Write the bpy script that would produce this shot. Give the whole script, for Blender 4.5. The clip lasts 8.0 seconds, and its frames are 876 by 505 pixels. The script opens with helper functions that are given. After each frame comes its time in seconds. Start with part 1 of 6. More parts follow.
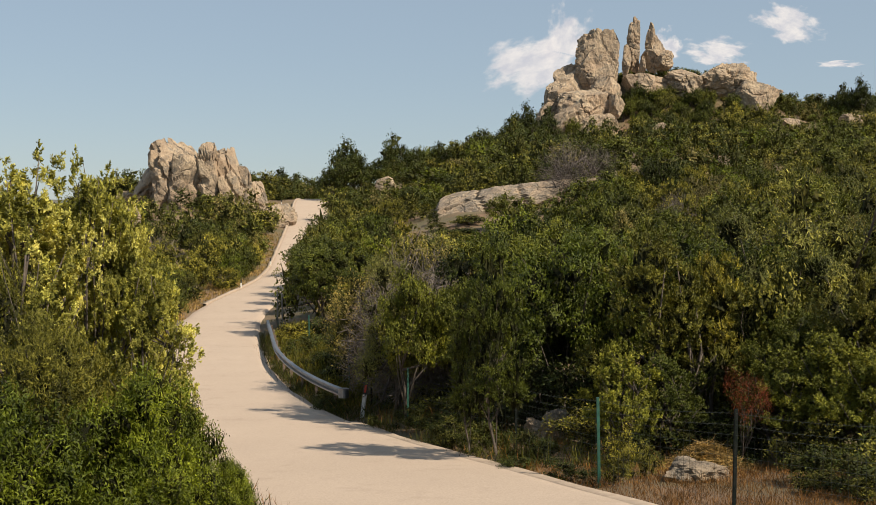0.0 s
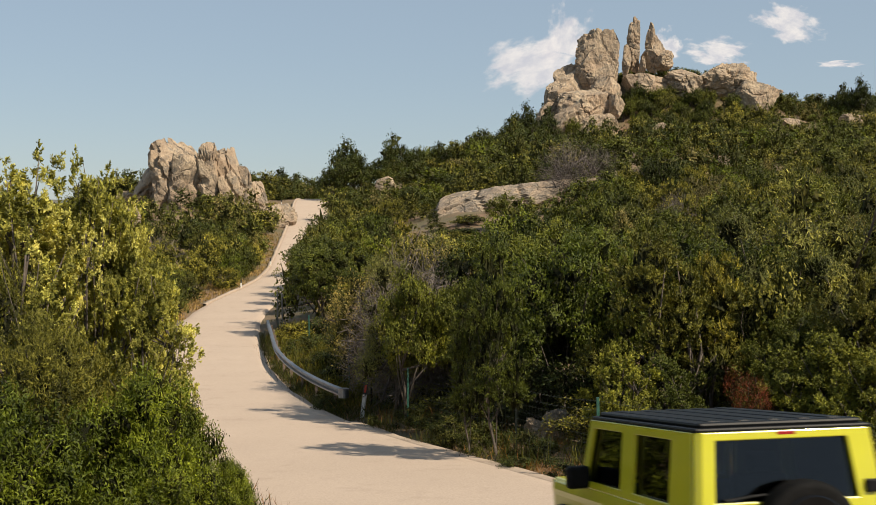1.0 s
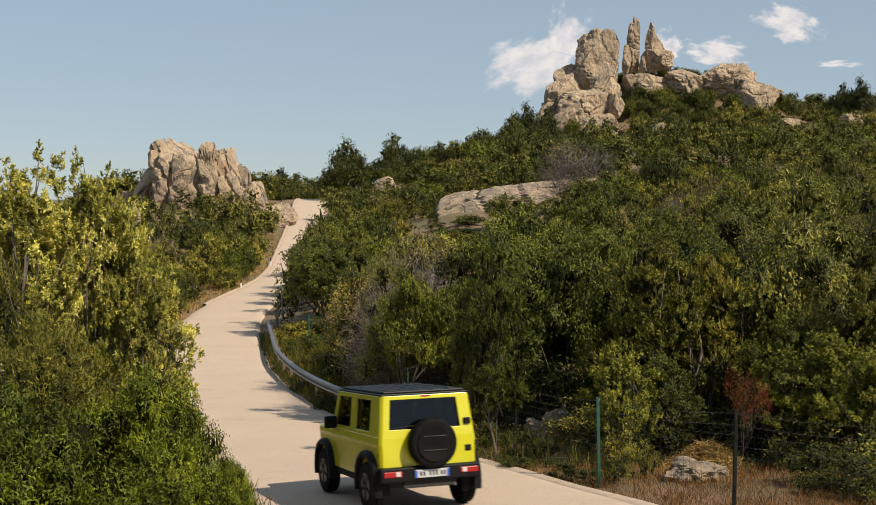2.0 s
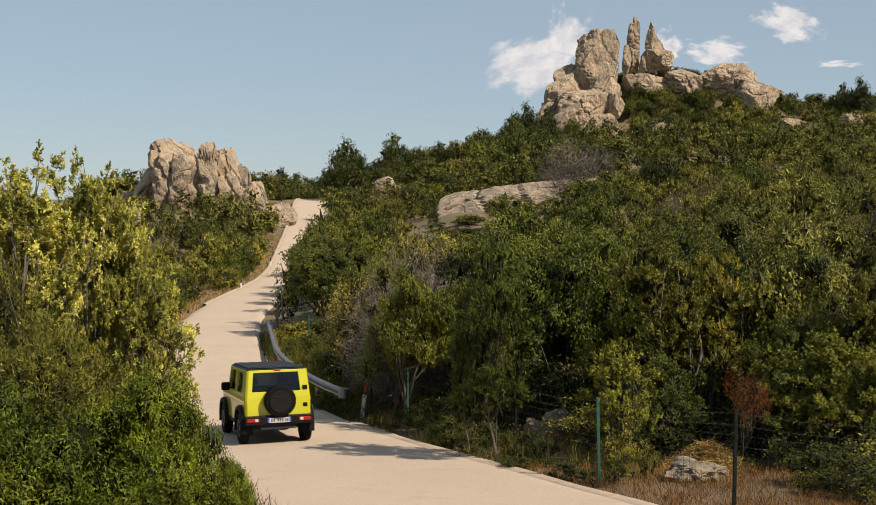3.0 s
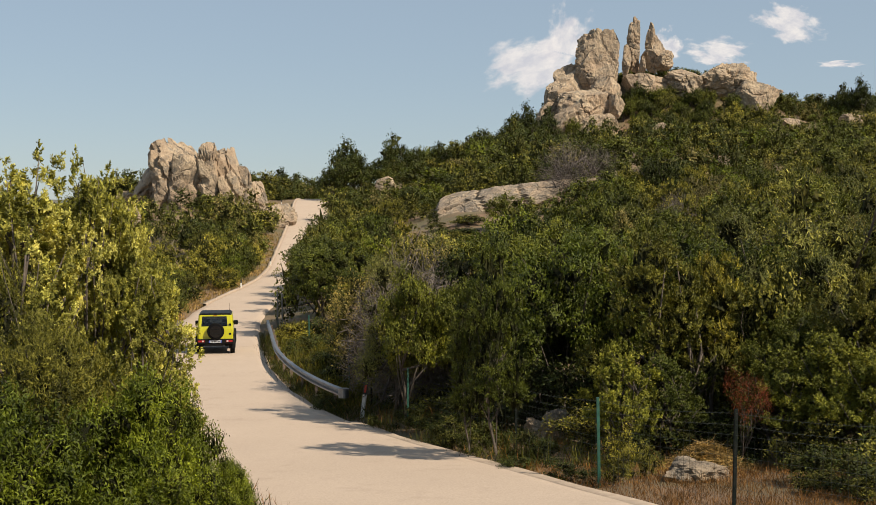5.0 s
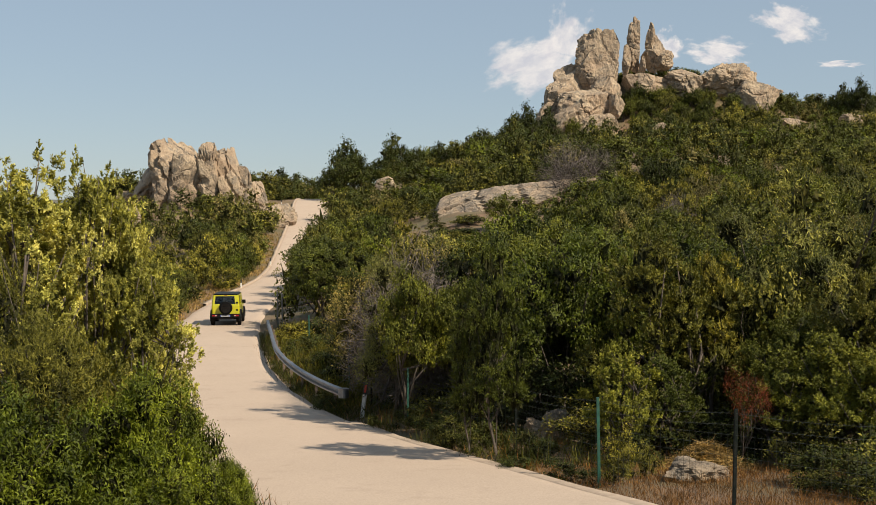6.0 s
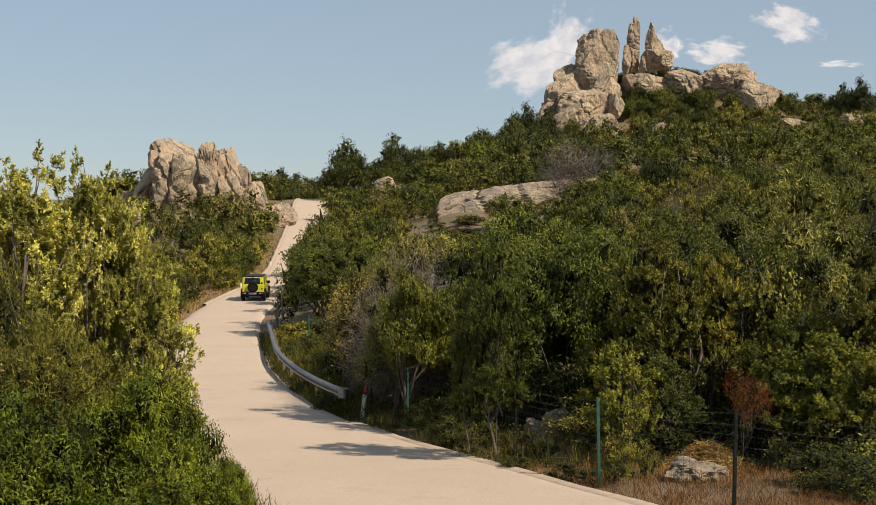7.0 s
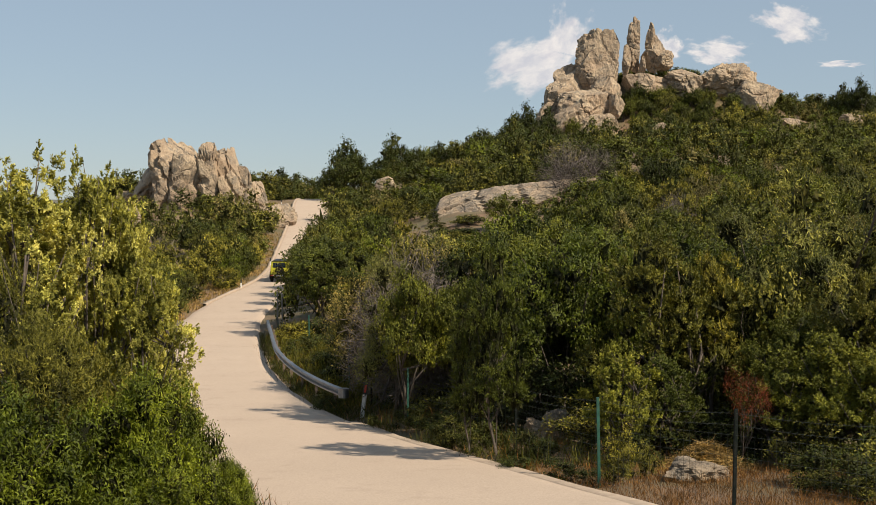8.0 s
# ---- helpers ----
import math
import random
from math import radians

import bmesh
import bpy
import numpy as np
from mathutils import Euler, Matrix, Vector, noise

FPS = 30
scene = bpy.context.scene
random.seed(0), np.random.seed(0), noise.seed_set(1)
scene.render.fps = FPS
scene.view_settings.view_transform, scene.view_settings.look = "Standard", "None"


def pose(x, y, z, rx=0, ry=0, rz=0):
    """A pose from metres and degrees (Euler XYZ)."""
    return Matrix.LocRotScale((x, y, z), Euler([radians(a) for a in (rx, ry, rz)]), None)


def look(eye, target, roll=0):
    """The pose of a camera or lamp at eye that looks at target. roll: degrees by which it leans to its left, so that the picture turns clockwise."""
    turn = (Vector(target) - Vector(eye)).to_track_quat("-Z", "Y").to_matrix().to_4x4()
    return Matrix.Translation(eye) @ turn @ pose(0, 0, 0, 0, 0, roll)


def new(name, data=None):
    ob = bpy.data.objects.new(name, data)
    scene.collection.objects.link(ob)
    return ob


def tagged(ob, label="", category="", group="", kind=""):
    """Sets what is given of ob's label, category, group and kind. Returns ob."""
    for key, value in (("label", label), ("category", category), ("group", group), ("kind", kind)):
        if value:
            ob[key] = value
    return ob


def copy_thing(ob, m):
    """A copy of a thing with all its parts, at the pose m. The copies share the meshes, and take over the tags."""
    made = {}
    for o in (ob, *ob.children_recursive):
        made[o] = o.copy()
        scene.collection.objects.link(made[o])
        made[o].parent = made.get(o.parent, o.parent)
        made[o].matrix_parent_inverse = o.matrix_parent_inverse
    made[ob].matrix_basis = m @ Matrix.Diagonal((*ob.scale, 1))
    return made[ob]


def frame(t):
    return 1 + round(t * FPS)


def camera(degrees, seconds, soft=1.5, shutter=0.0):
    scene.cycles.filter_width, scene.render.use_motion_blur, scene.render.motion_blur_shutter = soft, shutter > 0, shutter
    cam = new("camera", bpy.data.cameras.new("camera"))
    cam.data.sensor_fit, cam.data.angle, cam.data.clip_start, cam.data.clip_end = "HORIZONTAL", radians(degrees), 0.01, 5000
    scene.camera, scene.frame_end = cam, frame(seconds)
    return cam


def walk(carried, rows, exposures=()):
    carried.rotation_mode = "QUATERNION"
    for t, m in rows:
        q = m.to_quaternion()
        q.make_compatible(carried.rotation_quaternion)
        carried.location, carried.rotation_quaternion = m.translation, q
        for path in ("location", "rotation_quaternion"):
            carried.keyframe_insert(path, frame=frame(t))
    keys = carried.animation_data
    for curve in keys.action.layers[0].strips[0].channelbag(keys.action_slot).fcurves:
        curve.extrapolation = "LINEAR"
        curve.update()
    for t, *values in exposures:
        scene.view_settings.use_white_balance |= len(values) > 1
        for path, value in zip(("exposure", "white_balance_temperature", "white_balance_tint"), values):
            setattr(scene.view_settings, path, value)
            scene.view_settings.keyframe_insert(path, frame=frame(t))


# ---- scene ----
EYE = (0.0, 0.0, 5.4)
cam = camera(40.94, 8.0, soft=0.8, shutter=0.3)
walk(cam, [(0.0, pose(*EYE, 90 - 1.418)), (8.0, pose(*EYE, 90 - 1.418))], [(0.0, 0.4), (8.0, 0.4)])

# ---- world and sun ----
SUN_AZ, SUN_EL = radians(125), radians(44)
world = bpy.data.worlds.new("sky")
scene.world = world
world.use_nodes = True
wn = world.node_tree
sky = wn.nodes.new("ShaderNodeTexSky")
sky.sky_type = "NISHITA"
sky.sun_disc = False
sky.sun_elevation, sky.sun_rotation = SUN_EL, SUN_AZ
sky.air_density, sky.dust_density, sky.ozone_density = 1.0, 0.3, 1.5
haze = wn.nodes.new("ShaderNodeMix")
haze.data_type = "RGBA"
haze.inputs[0].default_value, haze.inputs[7].default_value = 0.55, (5.25, 6.35, 7.4, 1)
wn.links.new(sky.outputs[0], haze.inputs[6])
wn.links.new(haze.outputs[2], wn.nodes["Background"].inputs[0])
wn.nodes["Background"].inputs[1].default_value = 0.064
sun_data = bpy.data.lights.new("sun", "SUN")
sun_data.energy, sun_data.angle, sun_data.color = 5.0, radians(0.53), (1.0, 0.87, 0.69)
sun = new("sun", sun_data)
SUN_DIR = Vector((math.sin(SUN_AZ) * math.cos(SUN_EL), math.cos(SUN_AZ) * math.cos(SUN_EL), math.sin(SUN_EL)))
sun.matrix_world = look(SUN_DIR * 50, (0, 0, 0))


# ---- materials ----
def ramp(nt, fac, stops):
    r = nt.nodes.new("ShaderNodeValToRGB")
    while len(r.color_ramp.elements) < len(stops):
        r.color_ramp.elements.new(0.5)
    for e, (p, c) in zip(r.color_ramp.elements, stops):
        e.position, e.color = p, (*c, 1)
    nt.links.new(fac, r.inputs[0])
    return r.outputs[0]


def noise_tex(nt, scale, detail=6, rough=0.55, vec=None, distortion=0.0):
    n = nt.nodes.new("ShaderNodeTexNoise")
    n.inputs["Scale"].default_value, n.inputs["Detail"].default_value = scale, detail
    n.inputs["Roughness"].default_value, n.inputs["Distortion"].default_value = rough, distortion
    if vec is not None:
        nt.links.new(vec, n.inputs["Vector"])
    return n.outputs[0]


def mix(nt, fac, a, b, kind="MIX"):
    m = nt.nodes.new("ShaderNodeMix")
    m.data_type, m.blend_type = "RGBA", kind
    for sock, v in ((m.inputs[0], fac), (m.inputs[6], a), (m.inputs[7], b)):
        if isinstance(v, (int, float)):
            sock.default_value = v
        elif isinstance(v, tuple):
            sock.default_value = (*v, 1)
        else:
            nt.links.new(v, sock)
    return m.outputs[2]


def material(name, base, rough=0.6, metal=0.0):
    m = bpy.data.materials.new(name)
    m.use_nodes = True
    b = m.node_tree.nodes["Principled BSDF"]
    b.inputs["Base Color"].default_value = (*base, 1)
    b.inputs["Roughness"].default_value, b.inputs["Metallic"].default_value = rough, metal
    return m, m.node_tree, b


def position(nt):
    return nt.nodes.new("ShaderNodeNewGeometry").outputs["Position"]


def surface(name, c1, c2, scale, rough=0.7, metal=0.0, bump=0.0, bump_scale=40.0, stain=None, stain_scale=0.6, stain_amount=0.4):
    """Two tones of grain, an optional stain at a larger size, and fine relief, in world metres."""
    m, nt, b = material(name, c1, rough, metal)
    co = nt.nodes.new("ShaderNodeTexCoord").outputs["Object"]
    col = mix(nt, ramp(nt, noise_tex(nt, scale, 8, 0.6, co), [(0.35, (0, 0, 0)), (0.65, (1, 1, 1))]), c1, c2)
    if stain:
        f = ramp(nt, noise_tex(nt, stain_scale, 5, 0.6, co), [(0.48, (0, 0, 0)), (0.7, (stain_amount,) * 3)])
        col = mix(nt, f, col, stain)
    nt.links.new(col, b.inputs["Base Color"])
    if bump:
        bp = nt.nodes.new("ShaderNodeBump")
        bp.inputs["Strength"].default_value = bump
        bp.inputs["Distance"].default_value = 0.6 / bump_scale
        nt.links.new(noise_tex(nt, bump_scale, 6, 0.6, co), bp.inputs["Height"])
        nt.links.new(bp.outputs[0], b.inputs["Normal"])
    return m


def leaf_material(name, dark, light, tip=None, transl=0.13, rough=0.5, spread=0.5, own_spread=1.0):
    """Leaves: tone by leaf, by plant and by patch; some light passes through."""
    m, nt, b = material(name, dark, rough)
    geo = nt.nodes.new("ShaderNodeNewGeometry")
    clump = ramp(nt, noise_tex(nt, 2.6, 3, 0.6, geo.outputs["Position"]), [(0.36, (0, 0, 0)), (0.64, (1, 1, 1))])
    col = mix(nt, mix(nt, 0.26, clump, geo.outputs["Random Per Island"]), dark, light)
    if tip:
        f = ramp(nt, noise_tex(nt, 1.3, 3, 0.6, geo.outputs["Position"]), [(0.5, (0, 0, 0)), (0.68, (0.8,) * 3)])
        col = mix(nt, f, col, tip)
    tone = ramp(nt, noise_tex(nt, 0.33, 2, 0.5, geo.outputs["Position"]), [(0.3, (1 - spread * 0.7, 1 - spread * 0.65, 1 - spread * 0.7)), (0.7, (1 + spread * 0.75, 1 + spread * 0.68, 1 + spread * 0.4))])
    col = mix(nt, 1.0, col, tone, "MULTIPLY")
    info = nt.nodes.new("ShaderNodeObjectInfo")
    own = ramp(nt, info.outputs["Random"], [(0.0, (1 - 0.5 * own_spread, 1 - 0.44 * own_spread, 1 - 0.46 * own_spread)), (0.5, (1, 1, 1)), (1.0, (1 + 0.62 * own_spread, 1 + 0.52 * own_spread, 1 + 0.2 * own_spread))])
    col = mix(nt, 1.0, mix(nt, 1.0, col, own, "MULTIPLY"), (1.06, 1.02, 0.72), "MULTIPLY")
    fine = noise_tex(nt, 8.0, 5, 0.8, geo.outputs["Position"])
    # dark-light noise in the colour imitates shaded gaps between smaller leaves
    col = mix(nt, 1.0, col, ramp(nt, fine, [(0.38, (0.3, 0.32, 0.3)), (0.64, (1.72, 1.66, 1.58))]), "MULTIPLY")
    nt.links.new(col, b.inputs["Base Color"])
    bp = nt.nodes.new("ShaderNodeBump")
    bp.inputs["Strength"].default_value, bp.inputs["Distance"].default_value = 0.55, 0.06
    nt.links.new(fine, bp.inputs["Height"])
    nt.links.new(bp.outputs[0], b.inputs["Normal"])
    b.inputs["Specular IOR Level"].default_value = 0.18
    tr = nt.nodes.new("ShaderNodeBsdfTranslucent")
    nt.links.new(mix(nt, 1.0, col, (1.3, 1.25, 0.5), "MULTIPLY"), tr.inputs[0])
    sh = nt.nodes.new("ShaderNodeMixShader")
    sh.inputs[0].default_value = transl
    nt.links.new(b.outputs[0], sh.inputs[1])
    nt.links.new(tr.outputs[0], sh.inputs[2])
    nt.links.new(sh.outputs[0], nt.nodes["Material Output"].inputs[0])
    return m


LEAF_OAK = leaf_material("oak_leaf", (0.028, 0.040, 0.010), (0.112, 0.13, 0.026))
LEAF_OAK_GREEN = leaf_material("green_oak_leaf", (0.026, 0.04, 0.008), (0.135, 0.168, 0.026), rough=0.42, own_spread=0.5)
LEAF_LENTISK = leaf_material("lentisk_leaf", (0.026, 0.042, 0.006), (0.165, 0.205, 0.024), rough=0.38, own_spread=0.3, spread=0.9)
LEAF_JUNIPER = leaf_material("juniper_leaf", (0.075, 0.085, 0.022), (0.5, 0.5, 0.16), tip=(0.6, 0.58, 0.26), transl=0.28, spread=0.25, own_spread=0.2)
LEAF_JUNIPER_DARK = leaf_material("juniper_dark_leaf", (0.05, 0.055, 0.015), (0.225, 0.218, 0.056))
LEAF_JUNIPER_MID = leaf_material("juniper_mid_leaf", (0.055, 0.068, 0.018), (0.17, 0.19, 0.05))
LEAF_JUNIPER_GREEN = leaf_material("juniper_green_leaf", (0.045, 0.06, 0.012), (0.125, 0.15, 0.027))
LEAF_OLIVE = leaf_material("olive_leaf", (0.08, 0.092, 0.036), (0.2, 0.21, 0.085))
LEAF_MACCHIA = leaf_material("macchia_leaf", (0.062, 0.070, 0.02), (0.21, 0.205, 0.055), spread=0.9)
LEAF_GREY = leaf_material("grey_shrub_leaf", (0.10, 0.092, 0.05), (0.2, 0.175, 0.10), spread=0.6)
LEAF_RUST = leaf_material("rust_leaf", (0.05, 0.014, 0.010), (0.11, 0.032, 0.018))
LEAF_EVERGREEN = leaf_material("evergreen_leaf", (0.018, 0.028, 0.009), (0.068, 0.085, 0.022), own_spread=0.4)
# inner leaves: colour darkened to paint the shade within crowns
SHADED_CORE = leaf_material("shaded_core", (0.016, 0.018, 0.007), (0.042, 0.044, 0.015), transl=0.05, rough=0.8)
SHADED_CORE_FAR = leaf_material("shaded_core_far", (0.02, 0.024, 0.008), (0.056, 0.061, 0.018), transl=0.06, rough=0.8)
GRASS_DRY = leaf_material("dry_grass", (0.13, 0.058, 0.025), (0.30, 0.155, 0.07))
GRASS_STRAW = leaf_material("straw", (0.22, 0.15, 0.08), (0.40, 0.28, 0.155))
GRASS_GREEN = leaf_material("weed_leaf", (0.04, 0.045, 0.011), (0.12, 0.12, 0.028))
BARK = surface("bark", (0.05, 0.04, 0.032), (0.12, 0.097, 0.077), 9, 0.9, bump=0.5, bump_scale=25)
DEAD_TWIG = surface("dead_twig", (0.068, 0.056, 0.047), (0.15, 0.125, 0.108), 6, 0.9)


def granite_material(name="granite", lichen=0.0):
    m, nt, b = material(name, (0.4, 0.33, 0.25), 0.9)
    pos = position(nt)
    col = mix(nt, ramp(nt, noise_tex(nt, 0.45, 7, 0.62, pos), [(0.32, (0, 0, 0)), (0.66, (1, 1, 1))]), (0.28, 0.197, 0.128), (0.52, 0.40, 0.265))
    grey = ramp(nt, noise_tex(nt, 0.9, 8, 0.7, pos, 0.6), [(0.5 - 0.15 * lichen, (0, 0, 0)), (0.61 - 0.06 * lichen, (0.85,) * 3)])
    col = mix(nt, grey, col, (0.13, 0.115, 0.095))
    run = nt.nodes.new("ShaderNodeMapping")
    run.inputs["Scale"].default_value = (1.5, 1.5, 0.28)
    nt.links.new(pos, run.inputs[0])
    streak = ramp(nt, noise_tex(nt, 0.9, 6, 0.65, run.outputs[0]), [(0.52, (0, 0, 0)), (0.66, (0.6,) * 3)])
    col = mix(nt, streak, col, (0.15, 0.12, 0.09))
    rust = ramp(nt, noise_tex(nt, 0.25, 4, 0.6, pos), [(0.52, (0, 0, 0)), (0.7, (0.5,) * 3)])
    col = mix(nt, rust, col, (0.42, 0.27, 0.16))
    col = mix(nt, 0.25, col, ramp(nt, noise_tex(nt, 14, 4, 0.7, pos), [(0.3, (0.06, 0.05, 0.04)), (0.7, (0.56, 0.47, 0.36))]))
    bend = nt.nodes.new("ShaderNodeVectorMath")
    bend.operation = "MULTIPLY_ADD"
    bend.inputs[1].default_value = (1.6, 1.6, 1.6)
    wob = nt.nodes.new("ShaderNodeTexNoise")
    wob.inputs["Scale"].default_value, wob.inputs["Detail"].default_value = 0.5, 4
    nt.links.new(pos, wob.inputs["Vector"])
    nt.links.new(wob.outputs["Color"], bend.inputs[0])
    squash = nt.nodes.new("ShaderNodeMapping")
    squash.inputs["Scale"].default_value = (1.0, 1.0, 0.8)
    nt.links.new(pos, squash.inputs[0])
    nt.links.new(squash.outputs[0], bend.inputs[2])
    vor = nt.nodes.new("ShaderNodeTexVoronoi")
    vor.feature = "DISTANCE_TO_EDGE"
    vor.inputs["Scale"].default_value = 0.27
    nt.links.new(bend.outputs[0], vor.inputs["Vector"])
    here = ramp(nt, noise_tex(nt, 0.31, 3, 0.5, pos), [(0.46, (0, 0, 0)), (0.56, (1, 1, 1))])
    line = mix(nt, 1.0, ramp(nt, vor.outputs["Distance"], [(0.0, (0.8,) * 3), (0.022, (0, 0, 0))]), here, "MULTIPLY")
    gap = mix(nt, line, (1, 1, 1), (0, 0, 0))
    col = mix(nt, line, col, (0.08, 0.062, 0.045))
    nt.links.new(col, b.inputs["Base Color"])
    bp = nt.nodes.new("ShaderNodeBump")
    bp.inputs["Strength"].default_value, bp.inputs["Distance"].default_value = 0.9, 0.5
    nt.links.new(mix(nt, 0.35, noise_tex(nt, 1.9, 10, 0.74, pos, 0.6), gap), bp.inputs["Height"])
    nt.links.new(bp.outputs[0], b.inputs["Normal"])
    return m


GRANITE = granite_material()
GRANITE_GREY = granite_material("lichen_granite", 0.55)


def ground_material():
    m, nt, b = material("scrub_soil", (0.15, 0.11, 0.07), 0.95)
    pos = position(nt)
    col = mix(nt, ramp(nt, noise_tex(nt, 0.5, 7, 0.65, pos), [(0.35, (0, 0, 0)), (0.65, (1, 1, 1))]), (0.085, 0.052, 0.03), (0.23, 0.13, 0.072))
    green = ramp(nt, noise_tex(nt, 0.17, 6, 0.7, pos), [(0.42, (0, 0, 0)), (0.58, (0.8,) * 3)])
    col = mix(nt, green, col, (0.065, 0.07, 0.026))
    col = mix(nt, 0.3, col, ramp(nt, noise_tex(nt, 22, 3, 0.7, pos), [(0.3, (0.05, 0.04, 0.025)), (0.7, (0.32, 0.24, 0.15))]))
    far = nt.nodes.new("ShaderNodeSeparateXYZ")
    nt.links.new(pos, far.inputs[0])
    reach = nt.nodes.new("ShaderNodeMapRange")
    reach.inputs[1].default_value, reach.inputs[2].default_value = 260, 500
    nt.links.new(far.outputs[1], reach.inputs[0])
    wood = mix(nt, ramp(nt, noise_tex(nt, 0.02, 8, 0.7, pos), [(0.4, (0, 0, 0)), (0.62, (1, 1, 1))]), (0.05, 0.065, 0.04), (0.15, 0.135, 0.10))
    col = mix(nt, reach.outputs[0], col, wood)
    nt.links.new(col, b.inputs["Base Color"])
    bp = nt.nodes.new("ShaderNodeBump")
    bp.inputs["Strength"].default_value, bp.inputs["Distance"].default_value = 0.6, 0.05
    nt.links.new(noise_tex(nt, 9, 6, 0.7, pos), bp.inputs["Height"])
    nt.links.new(bp.outputs[0], b.inputs["Normal"])
    return m


GROUND = ground_material()


def road_material():
    m, nt, b = material("pale_concrete", (0.5, 0.42, 0.34), 0.85)
    pos = position(nt)
    col = mix(nt, ramp(nt, noise_tex(nt, 0.35, 5, 0.6, pos), [(0.3, (0, 0, 0)), (0.7, (1, 1, 1))]), (0.42, 0.327, 0.25), (0.475, 0.373, 0.288))
    col = mix(nt, 0.36, col, ramp(nt, noise_tex(nt, 26, 4, 0.75, pos), [(0.3, (0.2, 0.15, 0.11)), (0.7, (0.54, 0.44, 0.345))]))
    dirt = ramp(nt, noise_tex(nt, 1.1, 6, 0.7, pos), [(0.56, (0, 0, 0)), (0.76, (0.45,) * 3)])
    col = mix(nt, dirt, col, (0.26, 0.195, 0.14))
    nt.links.new(col, b.inputs["Base Color"])
    bp = nt.nodes.new("ShaderNodeBump")
    bp.inputs["Strength"].default_value, bp.inputs["Distance"].default_value = 0.25, 0.01
    nt.links.new(noise_tex(nt, 60, 4, 0.7, pos), bp.inputs["Height"])
    nt.links.new(bp.outputs[0], b.inputs["Normal"])
    return m


ROAD = road_material()
KERB = surface("kerb_concrete", (0.31, 0.24, 0.18), (0.40, 0.315, 0.235), 5, 0.9, bump=0.4, bump_scale=30, stain=(0.22, 0.18, 0.14), stain_scale=1.2)
STEEL = surface("galvanised_steel", (0.17, 0.18, 0.195), (0.25, 0.262, 0.28), 7, 0.42, 0.75, bump=0.1, bump_scale=20, stain=(0.3, 0.27, 0.24), stain_scale=1.5)
RUSTY = surface("rusty_steel", (0.16, 0.11, 0.08), (0.25, 0.2, 0.17), 10, 0.8, 0.3)
RUSTY_GREY = surface("weathered_grey_steel", (0.16, 0.15, 0.13), (0.26, 0.245, 0.22), 9, 0.7, 0.3)
GREEN_POST = surface("green_coated_steel", (0.012, 0.07, 0.05), (0.02, 0.10, 0.07), 14, 0.5, stain=(0.05, 0.05, 0.04), stain_scale=6)
DARK_POST = surface("weathered_dark_steel", (0.006, 0.010, 0.009), (0.018, 0.02, 0.018), 12, 0.85)
WIRE = surface("fence_wire", (0.03, 0.04, 0.035), (0.07, 0.08, 0.07), 30, 0.6, 0.2)
WHITE_PAINT = surface("white_plastic", (0.68, 0.67, 0.63), (0.8, 0.79, 0.75), 8, 0.55, stain=(0.4, 0.36, 0.3), stain_scale=6)
BLACK_PAINT = surface("black_band", (0.02, 0.02, 0.02), (0.035, 0.035, 0.035), 8, 0.6)
REFLECTOR = surface("red_reflector", (0.55, 0.03, 0.02), (0.7, 0.05, 0.03), 40, 0.25)
PAINT = surface("yellow_paint", (0.43, 0.415, 0.008), (0.47, 0.455, 0.009), 2, 0.28, stain=(0.5, 0.45, 0.1), stain_scale=3, stain_amount=0.12)
PAINT.node_tree.nodes["Principled BSDF"].inputs["Coat Weight"].default_value = 0.6
BLACK_GLOSS = surface("black_roof_paint", (0.005, 0.0055, 0.0065), (0.009, 0.010, 0.011), 3, 0.42)
BLACK_PLASTIC = surface("black_plastic", (0.005, 0.005, 0.0055), (0.010, 0.010, 0.010), 20, 0.55, bump=0.1, bump_scale=200)
RUBBER = surface("tyre_rubber", (0.003, 0.003, 0.003), (0.006, 0.006, 0.006), 15, 0.75, bump=0.3, bump_scale=60)
ALLOY = surface("grey_alloy", (0.10, 0.10, 0.11), (0.16, 0.16, 0.17), 8, 0.4, 0.8)
LAMP_RED = surface("red_lamp_lens", (0.22, 0.006, 0.008), (0.30, 0.01, 0.012), 60, 0.15)
LAMP_CLEAR = surface("clear_lamp_lens", (0.42, 0.38, 0.38), (0.5, 0.46, 0.46), 60, 0.12)
COVER = surface("glossy_black_cover", (0.003, 0.003, 0.0035), (0.005, 0.005, 0.0055), 4, 0.12)
COVER.node_tree.nodes["Principled BSDF"].inputs["Specular IOR Level"].default_value = 0.3
PLATE = surface("plate_white", (0.36, 0.37, 0.4), (0.44, 0.45, 0.47), 20, 0.4)
PLATE_BLUE = surface("plate_blue", (0.02, 0.06, 0.35), (0.03, 0.07, 0.4), 20, 0.4)
for dull in (BLACK_PLASTIC, RUBBER, DARK_POST, BLACK_GLOSS):
    dull.node_tree.nodes["Principled BSDF"].inputs["Specular IOR Level"].default_value = 0.1
